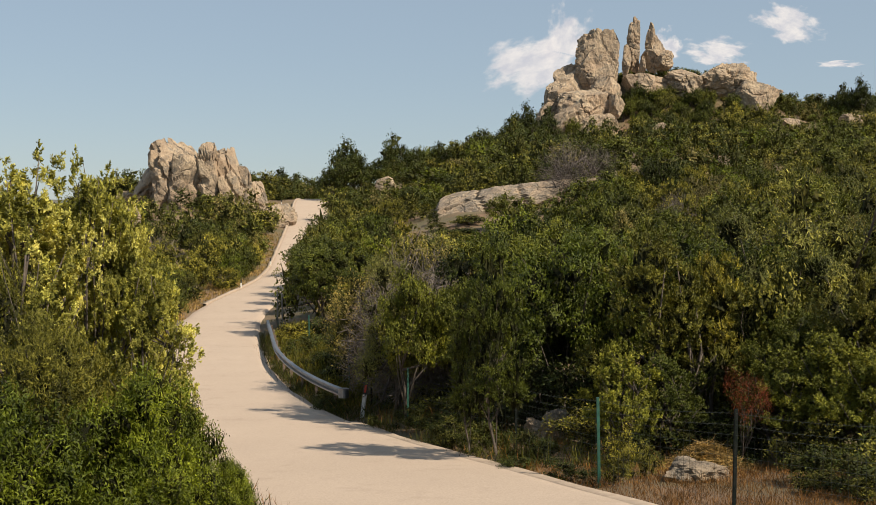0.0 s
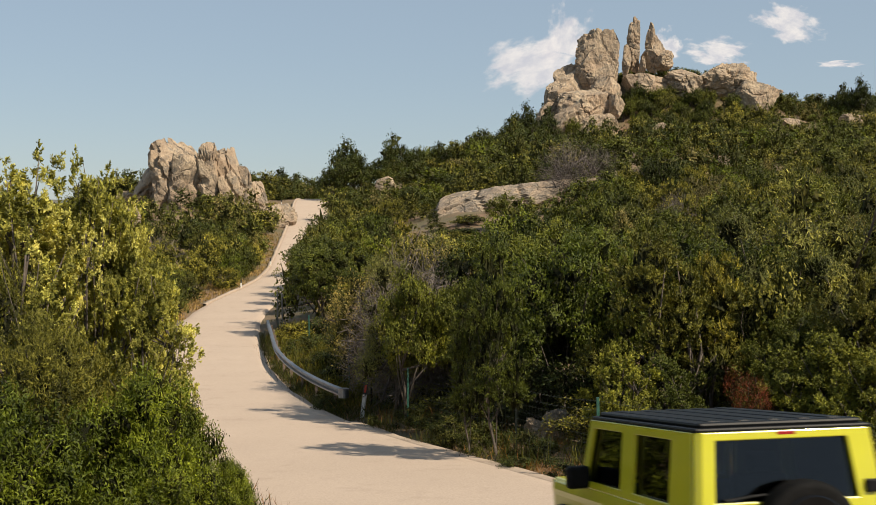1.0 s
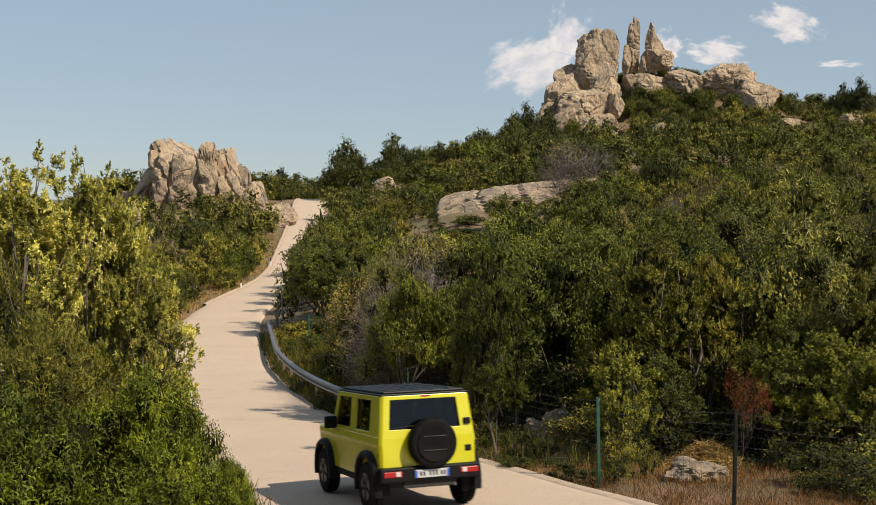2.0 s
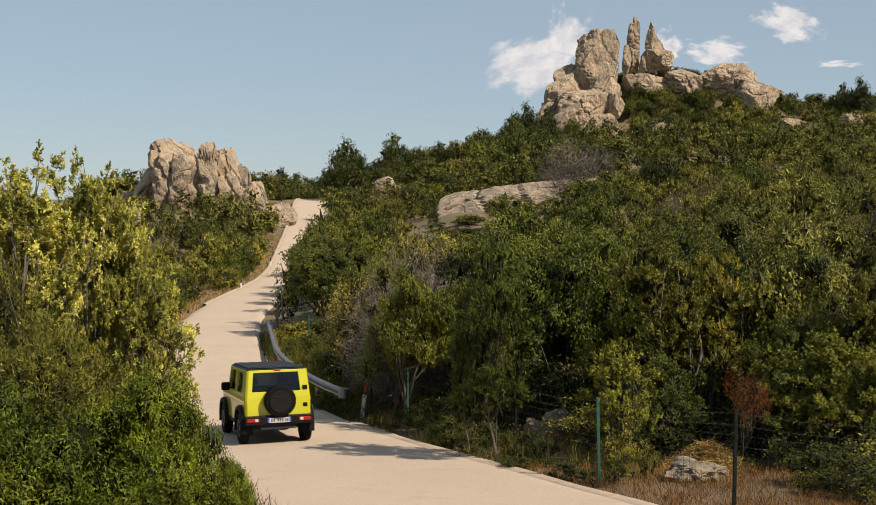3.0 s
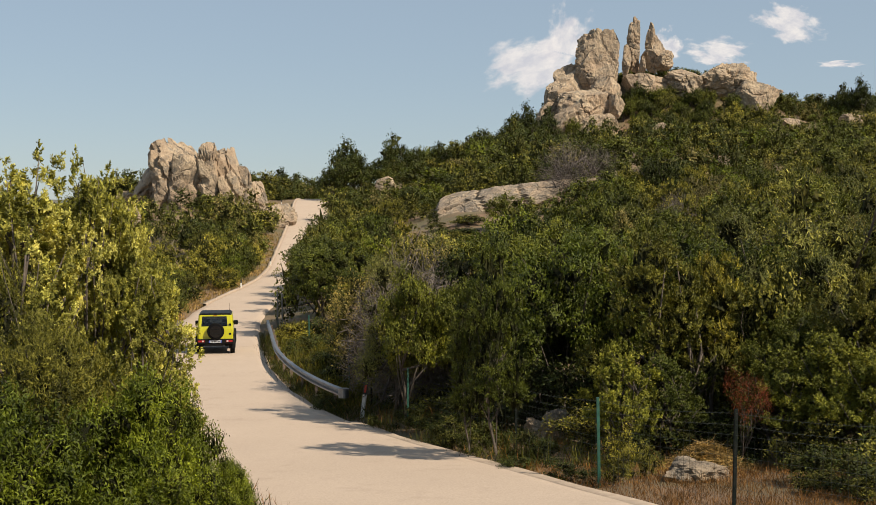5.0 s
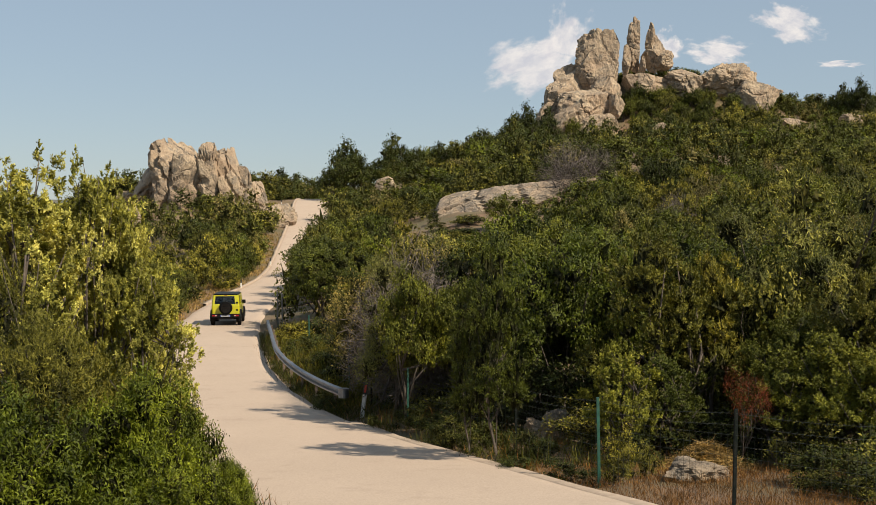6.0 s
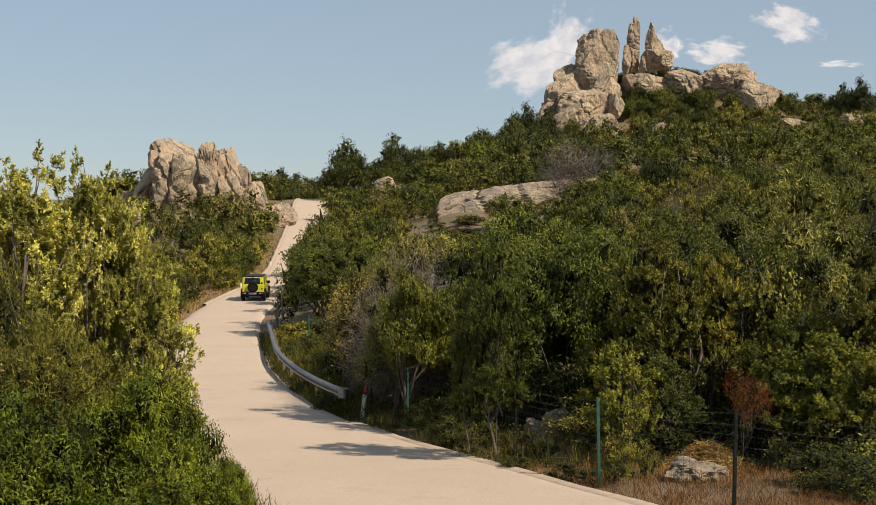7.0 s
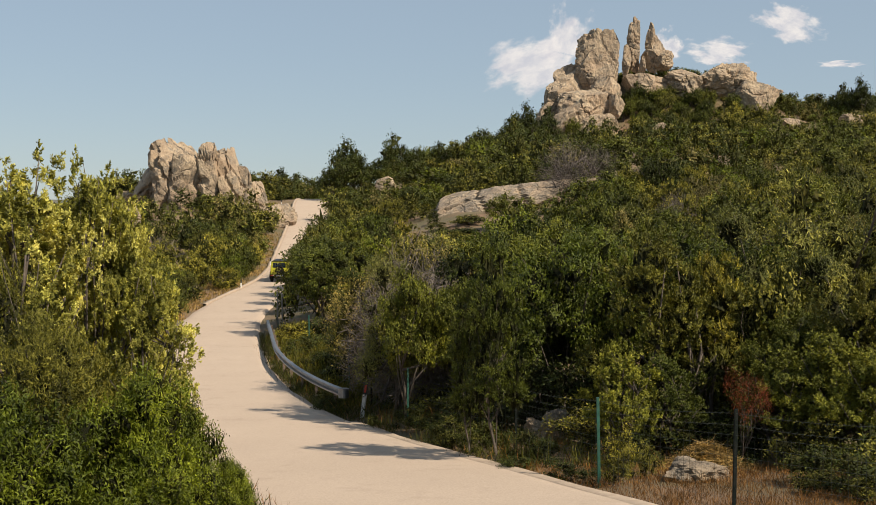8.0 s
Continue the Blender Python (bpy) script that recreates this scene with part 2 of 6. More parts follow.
CABIN = surface("dark_cabin_trim", (0.008, 0.008, 0.009), (0.016, 0.016, 0.017), 12, 0.8)


def glass_material():
    m, nt, b = material("tinted_glass", (0.02, 0.025, 0.03), 0.04)
    tr = nt.nodes.new("ShaderNodeBsdfTransparent")
    tr.inputs[0].default_value = (0.42, 0.45, 0.46, 1)
    sh = nt.nodes.new("ShaderNodeMixShader")
    fr = nt.nodes.new("ShaderNodeFresnel")
    nt.links.new(fr.outputs[0], sh.inputs[0])
    gl = nt.nodes.new("ShaderNodeBsdfGlossy")
    gl.inputs["Roughness"].default_value = 0.02
    nt.links.new(tr.outputs[0], sh.inputs[1])
    nt.links.new(gl.outputs[0], sh.inputs[2])
    nt.links.new(sh.outputs[0], nt.nodes["Material Output"].inputs[0])
    return m


GLASS = glass_material()


# ---- mesh helpers ----
def link_mesh(name, verts, faces, materials, smooth=False, slots=None):
    me = bpy.data.meshes.new(name)
    me.from_pydata([tuple(v) for v in verts], [], [tuple(f) for f in faces])
    for m in materials if isinstance(materials, (list, tuple)) else [materials]:
        me.materials.append(m)
    if slots is not None:
        me.polygons.foreach_set("material_index", slots)
    if smooth:
        me.polygons.foreach_set("use_smooth", [True] * len(me.polygons))
    me.update()
    return me


def quads_mesh(name, corners, materials, slots=None):
    """A mesh of loose leaves; corners is an array (leaves, corners, 3)."""
    corners = np.asarray(corners, dtype=np.float32)
    n, k = corners.shape[:2]
    me = bpy.data.meshes.new(name)
    me.vertices.add(n * k)
    me.vertices.foreach_set("co", corners.reshape(-1))
    me.loops.add(n * k)
    me.loops.foreach_set("vertex_index", np.arange(n * k, dtype=np.int32))
    me.polygons.add(n)
    me.polygons.foreach_set("loop_start", np.arange(n, dtype=np.int32) * k)
    for m in materials if isinstance(materials, (list, tuple)) else [materials]:
        me.materials.append(m)
    if slots is not None:
        me.polygons.foreach_set("material_index", np.asarray(slots, dtype=np.int32))
    me.update(calc_edges=True)
    return me


def pointed(q):
    """Cheaper leaves with three corners, for plants far off."""
    return np.stack([q[:, 0], q[:, 1] + (q[:, 2] - q[:, 0]) * 0.15, q[:, 2] + (q[:, 3] - q[:, 1]) * 0.5], 1)


def part(name, bm, mat, parent, label="", smooth=False):
    me = bpy.data.meshes.new(name)
    bm.to_mesh(me)
    bm.free()
    me.materials.append(mat)
    if smooth:
        me.polygons.foreach_set("use_smooth", [True] * len(me.polygons))
    ob = new(name, me)
    ob.parent = parent
    return tagged(ob, label)


def mesh_part(name, me, parent, label=""):
    ob = new(name, me)
    ob.parent = parent
    return tagged(ob, label)


def box(bm, x0, x1, y0, y1, z0, z1, bevel=0.0, segments=2):
    r = bmesh.ops.create_cube(bm, size=1.0)
    vs = r["verts"]
    bmesh.ops.scale(bm, vec=(x1 - x0, y1 - y0, z1 - z0), verts=vs)
    bmesh.ops.translate(bm, vec=((x0 + x1) / 2, (y0 + y1) / 2, (z0 + z1) / 2), verts=vs)
    if bevel:
        es = list({e for v in vs for e in v.link_edges})
        bmesh.ops.bevel(bm, geom=es, offset=bevel, segments=segments, affect="EDGES", profile=0.5)
    return bm


def boxes(*items, bevel=0.0):
    bm = bmesh.new()
    for it in items:
        box(bm, *it, bevel=bevel)
    return bm


def tube(verts, faces, pts, radii, sides=6):
    """Adds a tapered tube along pts to the lists verts and faces."""
    base = len(verts)
    for i, p in enumerate(pts):
        a, b = Vector(pts[max(i - 1, 0)]), Vector(pts[min(i + 1, len(pts) - 1)])
        q = (b - a).to_track_quat("Z", "Y")
        for k in range(sides):
            t = 2 * math.pi * k / sides
            verts.append(Vector(p) + q @ Vector((math.cos(t) * radii[i], math.sin(t) * radii[i], 0)))
    for i in range(len(pts) - 1):
        for k in range(sides):
            k2 = (k + 1) % sides
            faces.append((base + i * sides + k, base + i * sides + k2, base + (i + 1) * sides + k2, base + (i + 1) * sides + k))
    faces.append(tuple(base + (len(pts) - 1) * sides + k for k in range(sides)))
    faces.append(tuple(base + k for k in reversed(range(sides))))


# ---- the lie of the land ----
ROAD_Y = [-30, 0, 9.4, 17, 25.2, 30.8, 38, 45, 57, 65, 76, 85, 97, 103, 112, 126, 141, 160, 185, 260]
ROAD_X = [8.5, 4.4, 2.4, 0.45, -3.05, -5.2, -7.25, -8.75, -11.0, -12.2, -13.15, -13.0, -12.55, -12.6, -13.3, -14.3, -15.5, -17.3, -17.0, -6]
LEVEL_Y = [-30, 0, 9.4, 13.6, 15.3, 25.4, 32.7, 37, 45.7, 61, 71.6, 80, 87.6, 98, 160, 185, 260]
LEVEL_Z = [7.0, 3.25, 2.16, 1.58, 1.38, 0.47, 0.1, 0.0, -0.08, -0.12, -0.03, 0.15, 0.38, 0.85, 8.8, 9.0, 7.0]
FINE_Y = np.arange(-30, 260, 0.5)
KERNEL = np.exp(-0.5 * (np.arange(-20, 21) / 8.0) ** 2)
KERNEL /= KERNEL.sum()


def soften(xs, ys):
    return np.convolve(np.pad(np.interp(FINE_Y, xs, ys), 20, mode="edge"), KERNEL, "valid")


FINE_X, FINE_Z = soften(ROAD_Y, ROAD_X), soften(LEVEL_Y, LEVEL_Z)


def road_x(y):
    return np.interp(y, FINE_Y, FINE_X)


def road_z(y):
    return np.interp(y, FINE_Y, FINE_Z)


def half_width(y):
    return np.interp(y, [0, 25, 45, 200], [2.45, 2.4, 2.0, 2.0])


def step(t):
    t = np.clip(t, 0, 1)
    return t * t * (3 - 2 * t)


def waves(x, y, size, seed):
    r = np.random.RandomState(seed)
    out = 0.0
    for k in range(6):
        a, p, s = r.uniform(0, 6.28), r.uniform(0, 6.28), 2 ** r.uniform(-0.8, 0.8)
        out = out + np.sin((x * math.cos(a) + y * math.sin(a)) * 6.28 * s / size + p) / 6
    return out


HILL_Y = [0, 30, 60, 90, 120, 150, 180, 215, 235, 262, 300]
HILL_Z = [0.5, 0.9, 1.9, 5.2, 9.6, 13.5, 17.3, 21.8, 25.5, 30.5, 32.0]


def ground_z(x, y):
    """Height of the ground: the road's bed, the hill beside it, the valley and the far ridges."""
    x, y = np.asarray(x, dtype=float), np.asarray(y, dtype=float)
    dx = x - road_x(y)
    hw = half_width(y)
    rt = np.maximum(dx - hw - 0.6, 0)
    lt = np.maximum(-dx - hw - 0.6, 0)
    z = road_z(y) - 0.04 - 0.16 * step((hw + 0.9 - np.abs(dx)) / 0.9)
    hill = np.interp(y, HILL_Y, HILL_Z)
    z = z + np.maximum(hill - z, 0) * (1 - np.exp(-(rt / 20) ** 1.4))
    z = z + 9.3 * np.exp(-(np.abs(x - 42) / 23) ** 4 - ((y - 228) / 12) ** 2)
    z = z + 0.03 * np.minimum(rt, 12) + 0.5 * step(lt / 6) * step((14 - y) / 14)
    z = z + 1.6 * np.exp(-((x + 31) / 13) ** 2 - ((y - 146) / 20) ** 2) * step((lt - 2) / 8)
    z = z - 16 * step((lt - 16) / 70)
    z = z + (waves(x, y, 9, 3) * 0.35 + waves(x, y, 31, 4) * 0.8) * step(np.maximum(rt, lt) / 8)
    away = step((y - 285) / 700)
    ridge = np.exp(-((y - 3300) / 700) ** 2) * (96 + 34 * np.exp(-((x + 325) / 60) ** 2) + 14 * waves(x, y, 900, 5) + 5 * waves(x, y, 220, 6))
    side = step((np.abs(x) - 150) / 500)
    z = z * (1 - away) + away * (-22 + ridge)
    return np.where(side > 0, z * (1 - side) + side * (-22 + ridge), z)


def gz(x, y):
    return float(ground_z(x, y))


def stretched(near0, near1, pitch, far, grow=1.22):
    mid = list(np.arange(near0, near1 + pitch * 0.5, pitch))
    lo, hi, s = [], [], pitch
    a, b = mid[0], mid[-1]
    while a > -far or b < far:
        s *= grow
        a, b = a - s, b + s
        lo.append(a)
        hi.append(b)
    return np.array(lo[::-1] + mid + hi)


def build_ground():
    xs, ys = stretched(-55, 95, 1.0, 4600), stretched(-20, 245, 1.1, 4600)
    X, Y = np.meshgrid(xs, ys)
    Z = ground_z(X, Y)
    n, m = X.shape
    idx = np.arange(n * m).reshape(n, m)
    faces = np.stack([idx[:-1, :-1], idx[:-1, 1:], idx[1:, 1:], idx[1:, :-1]], -1).reshape(-1, 4)
    me = link_mesh("ground", np.stack([X, Y, Z], -1).reshape(-1, 3), faces.tolist(), GROUND, True)
    tagged(new("ground", me), "dry stony hillside soil under dense green scrub", "ground", kind="structure")


def ribbon(name, ys, offsets, mat, label, category):
    """A strip along the road; offsets: (across from the road's edge line, up), edge sign in half widths."""
    rows = []
    for y in ys:
        x, z, h = float(road_x(y)), float(road_z(y)), float(half_width(y))
        t = Vector((float(road_x(y + 0.5) - road_x(y - 0.5)), 1.0, 0)).normalized()
        nrm = Vector((t.y, -t.x, 0))
        rows.append([Vector((x, y, z)) + nrm * (s * h + o) + nrm * (0.05 * math.sin(y * 1.3) * math.sin(y * 0.37 + 1) if abs(o) > 0.09 else 0) + Vector((0, 0, u)) for s, o, u in offsets])
    k = len(offsets)
    verts = [v for r in rows for v in r]
    faces = [(i * k + j, i * k + j + 1, (i + 1) * k + j + 1, (i + 1) * k + j) for i in range(len(rows) - 1) for j in range(k - 1)]
    ob = new(name, link_mesh(name, verts, faces, mat, True))
    return tagged(ob, label, category, kind="structure")


def build_road():
    ys = np.arange(-25, 200, 0.8)
    ribbon("road", ys, [(-1, -0.25, -0.12), (-1, -0.1, 0.0), (-1, 0.25, 0.018), (-0.5, 0, 0.03), (0, 0, 0.035), (0.5, 0, 0.03), (1, -0.25, 0.018), (1, 0.1, 0.0), (1, 0.25, -0.12)],
           ROAD, "pale beige concrete country road, dusty and narrow", "road")
    ribbon("kerb", np.arange(76, 165, 0.8), [(-1, -0.05, 0.0), (-1, -0.06, 0.13), (-1, -0.30, 0.13), (-1, -0.33, -0.1)], KERB, "low pale concrete kerb along the climbing road", "kerb")
    ribbon("gutter_edge", np.arange(2, 30, 0.8), [(1, -0.02, 0.008), (1, 0.02, 0.02), (1, 0.24, 0.014), (1, 0.30, -0.1)], KERB, "rough pale concrete edging strip of the road", "kerb")


build_ground()
build_road()


# ---- plants ----
def unit(v):
    return v / np.maximum(np.linalg.norm(v, axis=-1, keepdims=True), 1e-9)


def leaf_quads(rng, centre, along, length, width, facing=None, loose=0.55):
    """Kite-shaped leaves from centres and directions, turned towards facing as leaves turn to the light."""
    n = rng.normal(size=along.shape)
    side = unit(np.cross(along, n if facing is None else facing + n * loose))
    up = np.cross(along, side) * 0.15
    L, W = length[:, None], width[:, None]
    return np.stack([centre - along * L * 0.5, centre + side * W * 0.5 + up * W, centre + along * L * 0.5, centre - side * W * 0.5 + up * W], 1)


def crown_clumps(rng, n, size, hollow=0.8, lobes=15, low=0.08, billow=(0.2, 0.4), core_leaf=0.4, lump=0.0):
    """Clump centres over the shells of many billows that make up one uneven crown, and the dense inner leaves, coloured
    dark as shade.
    """
    d0 = unit(rng.normal(size=(lobes, 3)) + np.array([0, 0, 0.35]))
    lob = d0 * rng.uniform(0.25, 0.62, (lobes, 1)) if lump else d0 * rng.uniform(0.35, 0.64, (lobes, 1))
    lob[:, 2] = np.abs(lob[:, 2]) * 1.1 - 0.15
    rad = rng.uniform(*billow, lobes)
    w = rad ** 2
    k = rng.choice(lobes, n, p=w / w.sum())
    d = unit(rng.normal(size=(n, 3)) + d0[k] * 0.7 + np.array([0, 0, 0.35]))
    r = np.where(rng.uniform(size=n) < 0.88, rng.uniform(hollow, 1.06, n), rng.uniform(0.4, hollow, n))
    even = np.array([1, 1, min(1.0, 0.62 * size[0] / size[2]) if lump else min(1.0, 1.35 * size[0] / size[2])])
    p = lob[k] + d * (rad[k] * r)[:, None] * even
    rho = rad.mean() * 0.55 * (size[0] + size[2]) * 0.45
    each = int(np.clip(18 * (rho / core_leaf) ** 2, 6, 24))
    ki = np.repeat(np.arange(lobes), each)
    di = unit(rng.normal(size=(len(ki), 3)))
    inner = lob[ki] + di * (rad[ki] * rng.uniform(0.2, 0.58, len(ki)))[:, None] * even
    if lump:
        # packed inner leaves in the body of each billow, given the dark shade colour
        ki = np.repeat(np.arange(lobes), 32)
        di = unit(rng.normal(size=(len(ki), 3)))
        mid = lob[ki] + di * (rad[ki] * lump * rng.uniform(0.3, 1.1, len(ki)))[:, None] * even
        inner = (mid[:, None] + (rng.normal(size=(len(ki), 3, 3)) - di[:, None] * 0.5) * (rad[ki] * 0.17)[:, None, None]).reshape(-1, 3)
    p = np.concatenate([p, inner])
    p[:, :2] *= 0.5 / np.percentile(np.abs(p[:n, :2]), 97)
    z0, z1 = p[:n, 2].min(), p[:n, 2].max()
    p[:, 2] = low + (1 - low) * (p[:, 2] - z0) / (z1 - z0)
    p = p * np.array(size)
    if lump:
        return p[:n], d, np.maximum(p[n:], np.array([-9e9, -9e9, 0.0])).reshape(-1, 3, 3)
    along = unit(np.cross(di, rng.normal(size=di.shape)))
    reach = core_leaf * rng.uniform(0.7, 1.2, len(ki))
    core = leaf_quads(rng, p[n:], along, reach, reach * 0.75, di, 0.35)
    return p[:n], d, core


def crown_leaves(seed, size, clumps, per, spread, leaf, slim, droop=0.0, hollow=0.8, lobes=15, lift=0.3, low=0.08, billow=(0.2, 0.4), lump=0.0):
    rng = np.random.RandomState(seed)
    c, out, core = crown_clumps(rng, clumps, size, hollow, lobes, low, billow, leaf * 1.5, lump)
    k = np.repeat(np.arange(clumps), per)
    off = rng.normal(size=(len(k), 3)) * spread
    d = unit(rng.normal(size=(len(k), 3)) + np.array([0, 0, lift - droop]))
    ln = leaf * rng.uniform(0.6, 1.3, len(k))
    return c, leaf_quads(rng, c[k] + off, d, ln, ln * slim, out[k] + np.array([0, 0, 0.2]), 0.30), core


def sprays(seed, size, clumps, per, length, leaf, slim, lobes=16, lift=0.7, low=0.08, billow=(0.2, 0.4), lump=0.0):
    """Feathery shoots: leaves strung along short upturned axes."""
    rng = np.random.RandomState(seed)
    c, out, core = crown_clumps(rng, clumps, size, 0.7, lobes, low, billow, leaf * 1.25, lump)
    ax = unit(out + rng.normal(size=out.shape) * 0.45 + np.array([0, 0, lift]))
    k = np.repeat(np.arange(clumps), per)
    s = rng.uniform(0, 1, len(k))
    d = unit(ax[k] * 0.9 + rng.normal(size=(len(k), 3)) * 0.55)
    pos = c[k] + ax[k] * (s * length)[:, None] + d * leaf * 0.4 + rng.normal(size=(len(k), 3)) * leaf * 0.25
    ln = leaf * (1.25 - 0.6 * s) * rng.uniform(0.7, 1.25, len(k))
    return c, leaf_quads(rng, pos, d, ln, ln * slim, out[k] + np.array([0, 0, 0.2]), 0.42), core


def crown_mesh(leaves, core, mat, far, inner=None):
    """The leafy crown: leaves, and dense inner leaves whose dark colour paints the shade inside."""
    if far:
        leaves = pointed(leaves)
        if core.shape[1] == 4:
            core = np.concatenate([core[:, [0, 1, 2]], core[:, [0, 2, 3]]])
    return quads_mesh("crown", np.concatenate([leaves, core]), [mat, inner or SHADED_CORE], np.repeat([0, 1], [len(leaves), len(core)]))


def trunk_mesh(seed, size, ends, radius=0.09, stems=1, mat=None, limbs=12):
    rng = np.random.RandomState(seed + 77)
    verts, faces = [], []
    tops = []
    for s in range(stems):
        lean = rng.normal(size=2) * 0.12 * size[0]
        h = size[2] * rng.uniform(0.45, 0.6)
        base = Vector((rng.normal() * 0.06 * stems, rng.normal() * 0.06 * stems, -0.15))
        pts = [base]
        for i in range(1, 5):
            f = i / 4
            pts.append(Vector((base.x + lean[0] * f + rng.normal() * 0.05, base.y + lean[1] * f + rng.normal() * 0.05, base.z + h * f)))
        tube(verts, faces, pts, [radius * (1.25 - 0.2 * i) for i in range(5)])
        tops.append(pts)
    chosen = rng.permutation(len(ends))[:limbs]
    for e in ends[chosen]:
        pts = tops[rng.randint(len(tops))]
        a = pts[rng.randint(1, 5)]
        b = Vector(e)
        m = a.lerp(b, 0.5) + Vector(rng.normal(size=3) * 0.12) + Vector((0, 0, -0.08))
        n0 = len(verts)
        near = min(range(stems * 30), key=lambda i: (verts[i] - a).length_squared)
        tube(verts, faces, [a, m, b], [radius * 0.5, radius * 0.32, radius * 0.1], 5)
        faces.append((near, n0, n0 + 1))
    return link_mesh("trunk", verts, faces, mat or BARK, True)


EXTENT = {}


def plant_kind(name, label, category, crown, trunk, extra=None):
    """A plant with a trunk and a crown, kept as the model for its copies."""
    ob = new(name)
    tagged(ob, label, category)
    co = np.empty(len(crown.vertices) * 3, dtype=np.float32)
    crown.vertices.foreach_get("co", co)
    co = co.reshape(-1, 3)
    EXTENT[ob] = (float(np.percentile(np.abs(co[:, :2]), 97) * 2), float(np.percentile(co[:, 2], 99.3)))
    mesh_part("trunk", trunk, ob)
    mesh_part("crown", crown, ob)
    if extra:
        mesh_part(extra[0], extra[1], ob, extra[2])
    return ob


def make_leafy(name, label, category, seed, size, clumps, per, spread, leaf, slim, mat, stems=1, radius=0.09, far=False, **kw):
    c, q, core = crown_leaves(seed, size, clumps, per, spread, leaf, slim, **kw)
    return plant_kind(name, label, category, crown_mesh(q, core, mat, far, SHADED_CORE_FAR if kw.get("lump", 0) > 0.69 else SHADED_CORE), trunk_mesh(seed, size, c, radius, stems))


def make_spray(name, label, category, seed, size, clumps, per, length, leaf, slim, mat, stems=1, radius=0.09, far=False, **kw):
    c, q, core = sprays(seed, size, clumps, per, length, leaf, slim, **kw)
    return plant_kind(name, label, category, crown_mesh(q, core, mat, far, SHADED_CORE_FAR if kw.get("lump", 0) > 0.69 else SHADED_CORE), trunk_mesh(seed, size, c, radius, stems))


def twigs(seed, size, n, mat):
    """A leafless shrub: forked thin twigs as slim blades, with some clinging leaves."""
    rng = np.random.RandomState(seed)
    d = unit(rng.normal(size=(n, 3)) + np.array([0, 0, 0.5]))
    d[:, 2] = np.abs(d[:, 2])
    r = rng.uniform(0.25, 1.0, n)
    start = d * (r * 0.75)[:, None] * np.array(size) * np.array([0.5, 0.5, 0.85]) + np.array([0, 0, 0.12 * size[2]])
    way = unit(d * np.array([1, 1, 0.5]) + rng.normal(size=(n, 3)) * 0.8)
    ln = rng.uniform(0.2, 0.8, n) * size[0] * 0.15
    return start, leaf_quads(rng, start + way * (ln * 0.5)[:, None], way, ln, np.full(n, 0.013) * rng.uniform(0.6, 1.3, n))


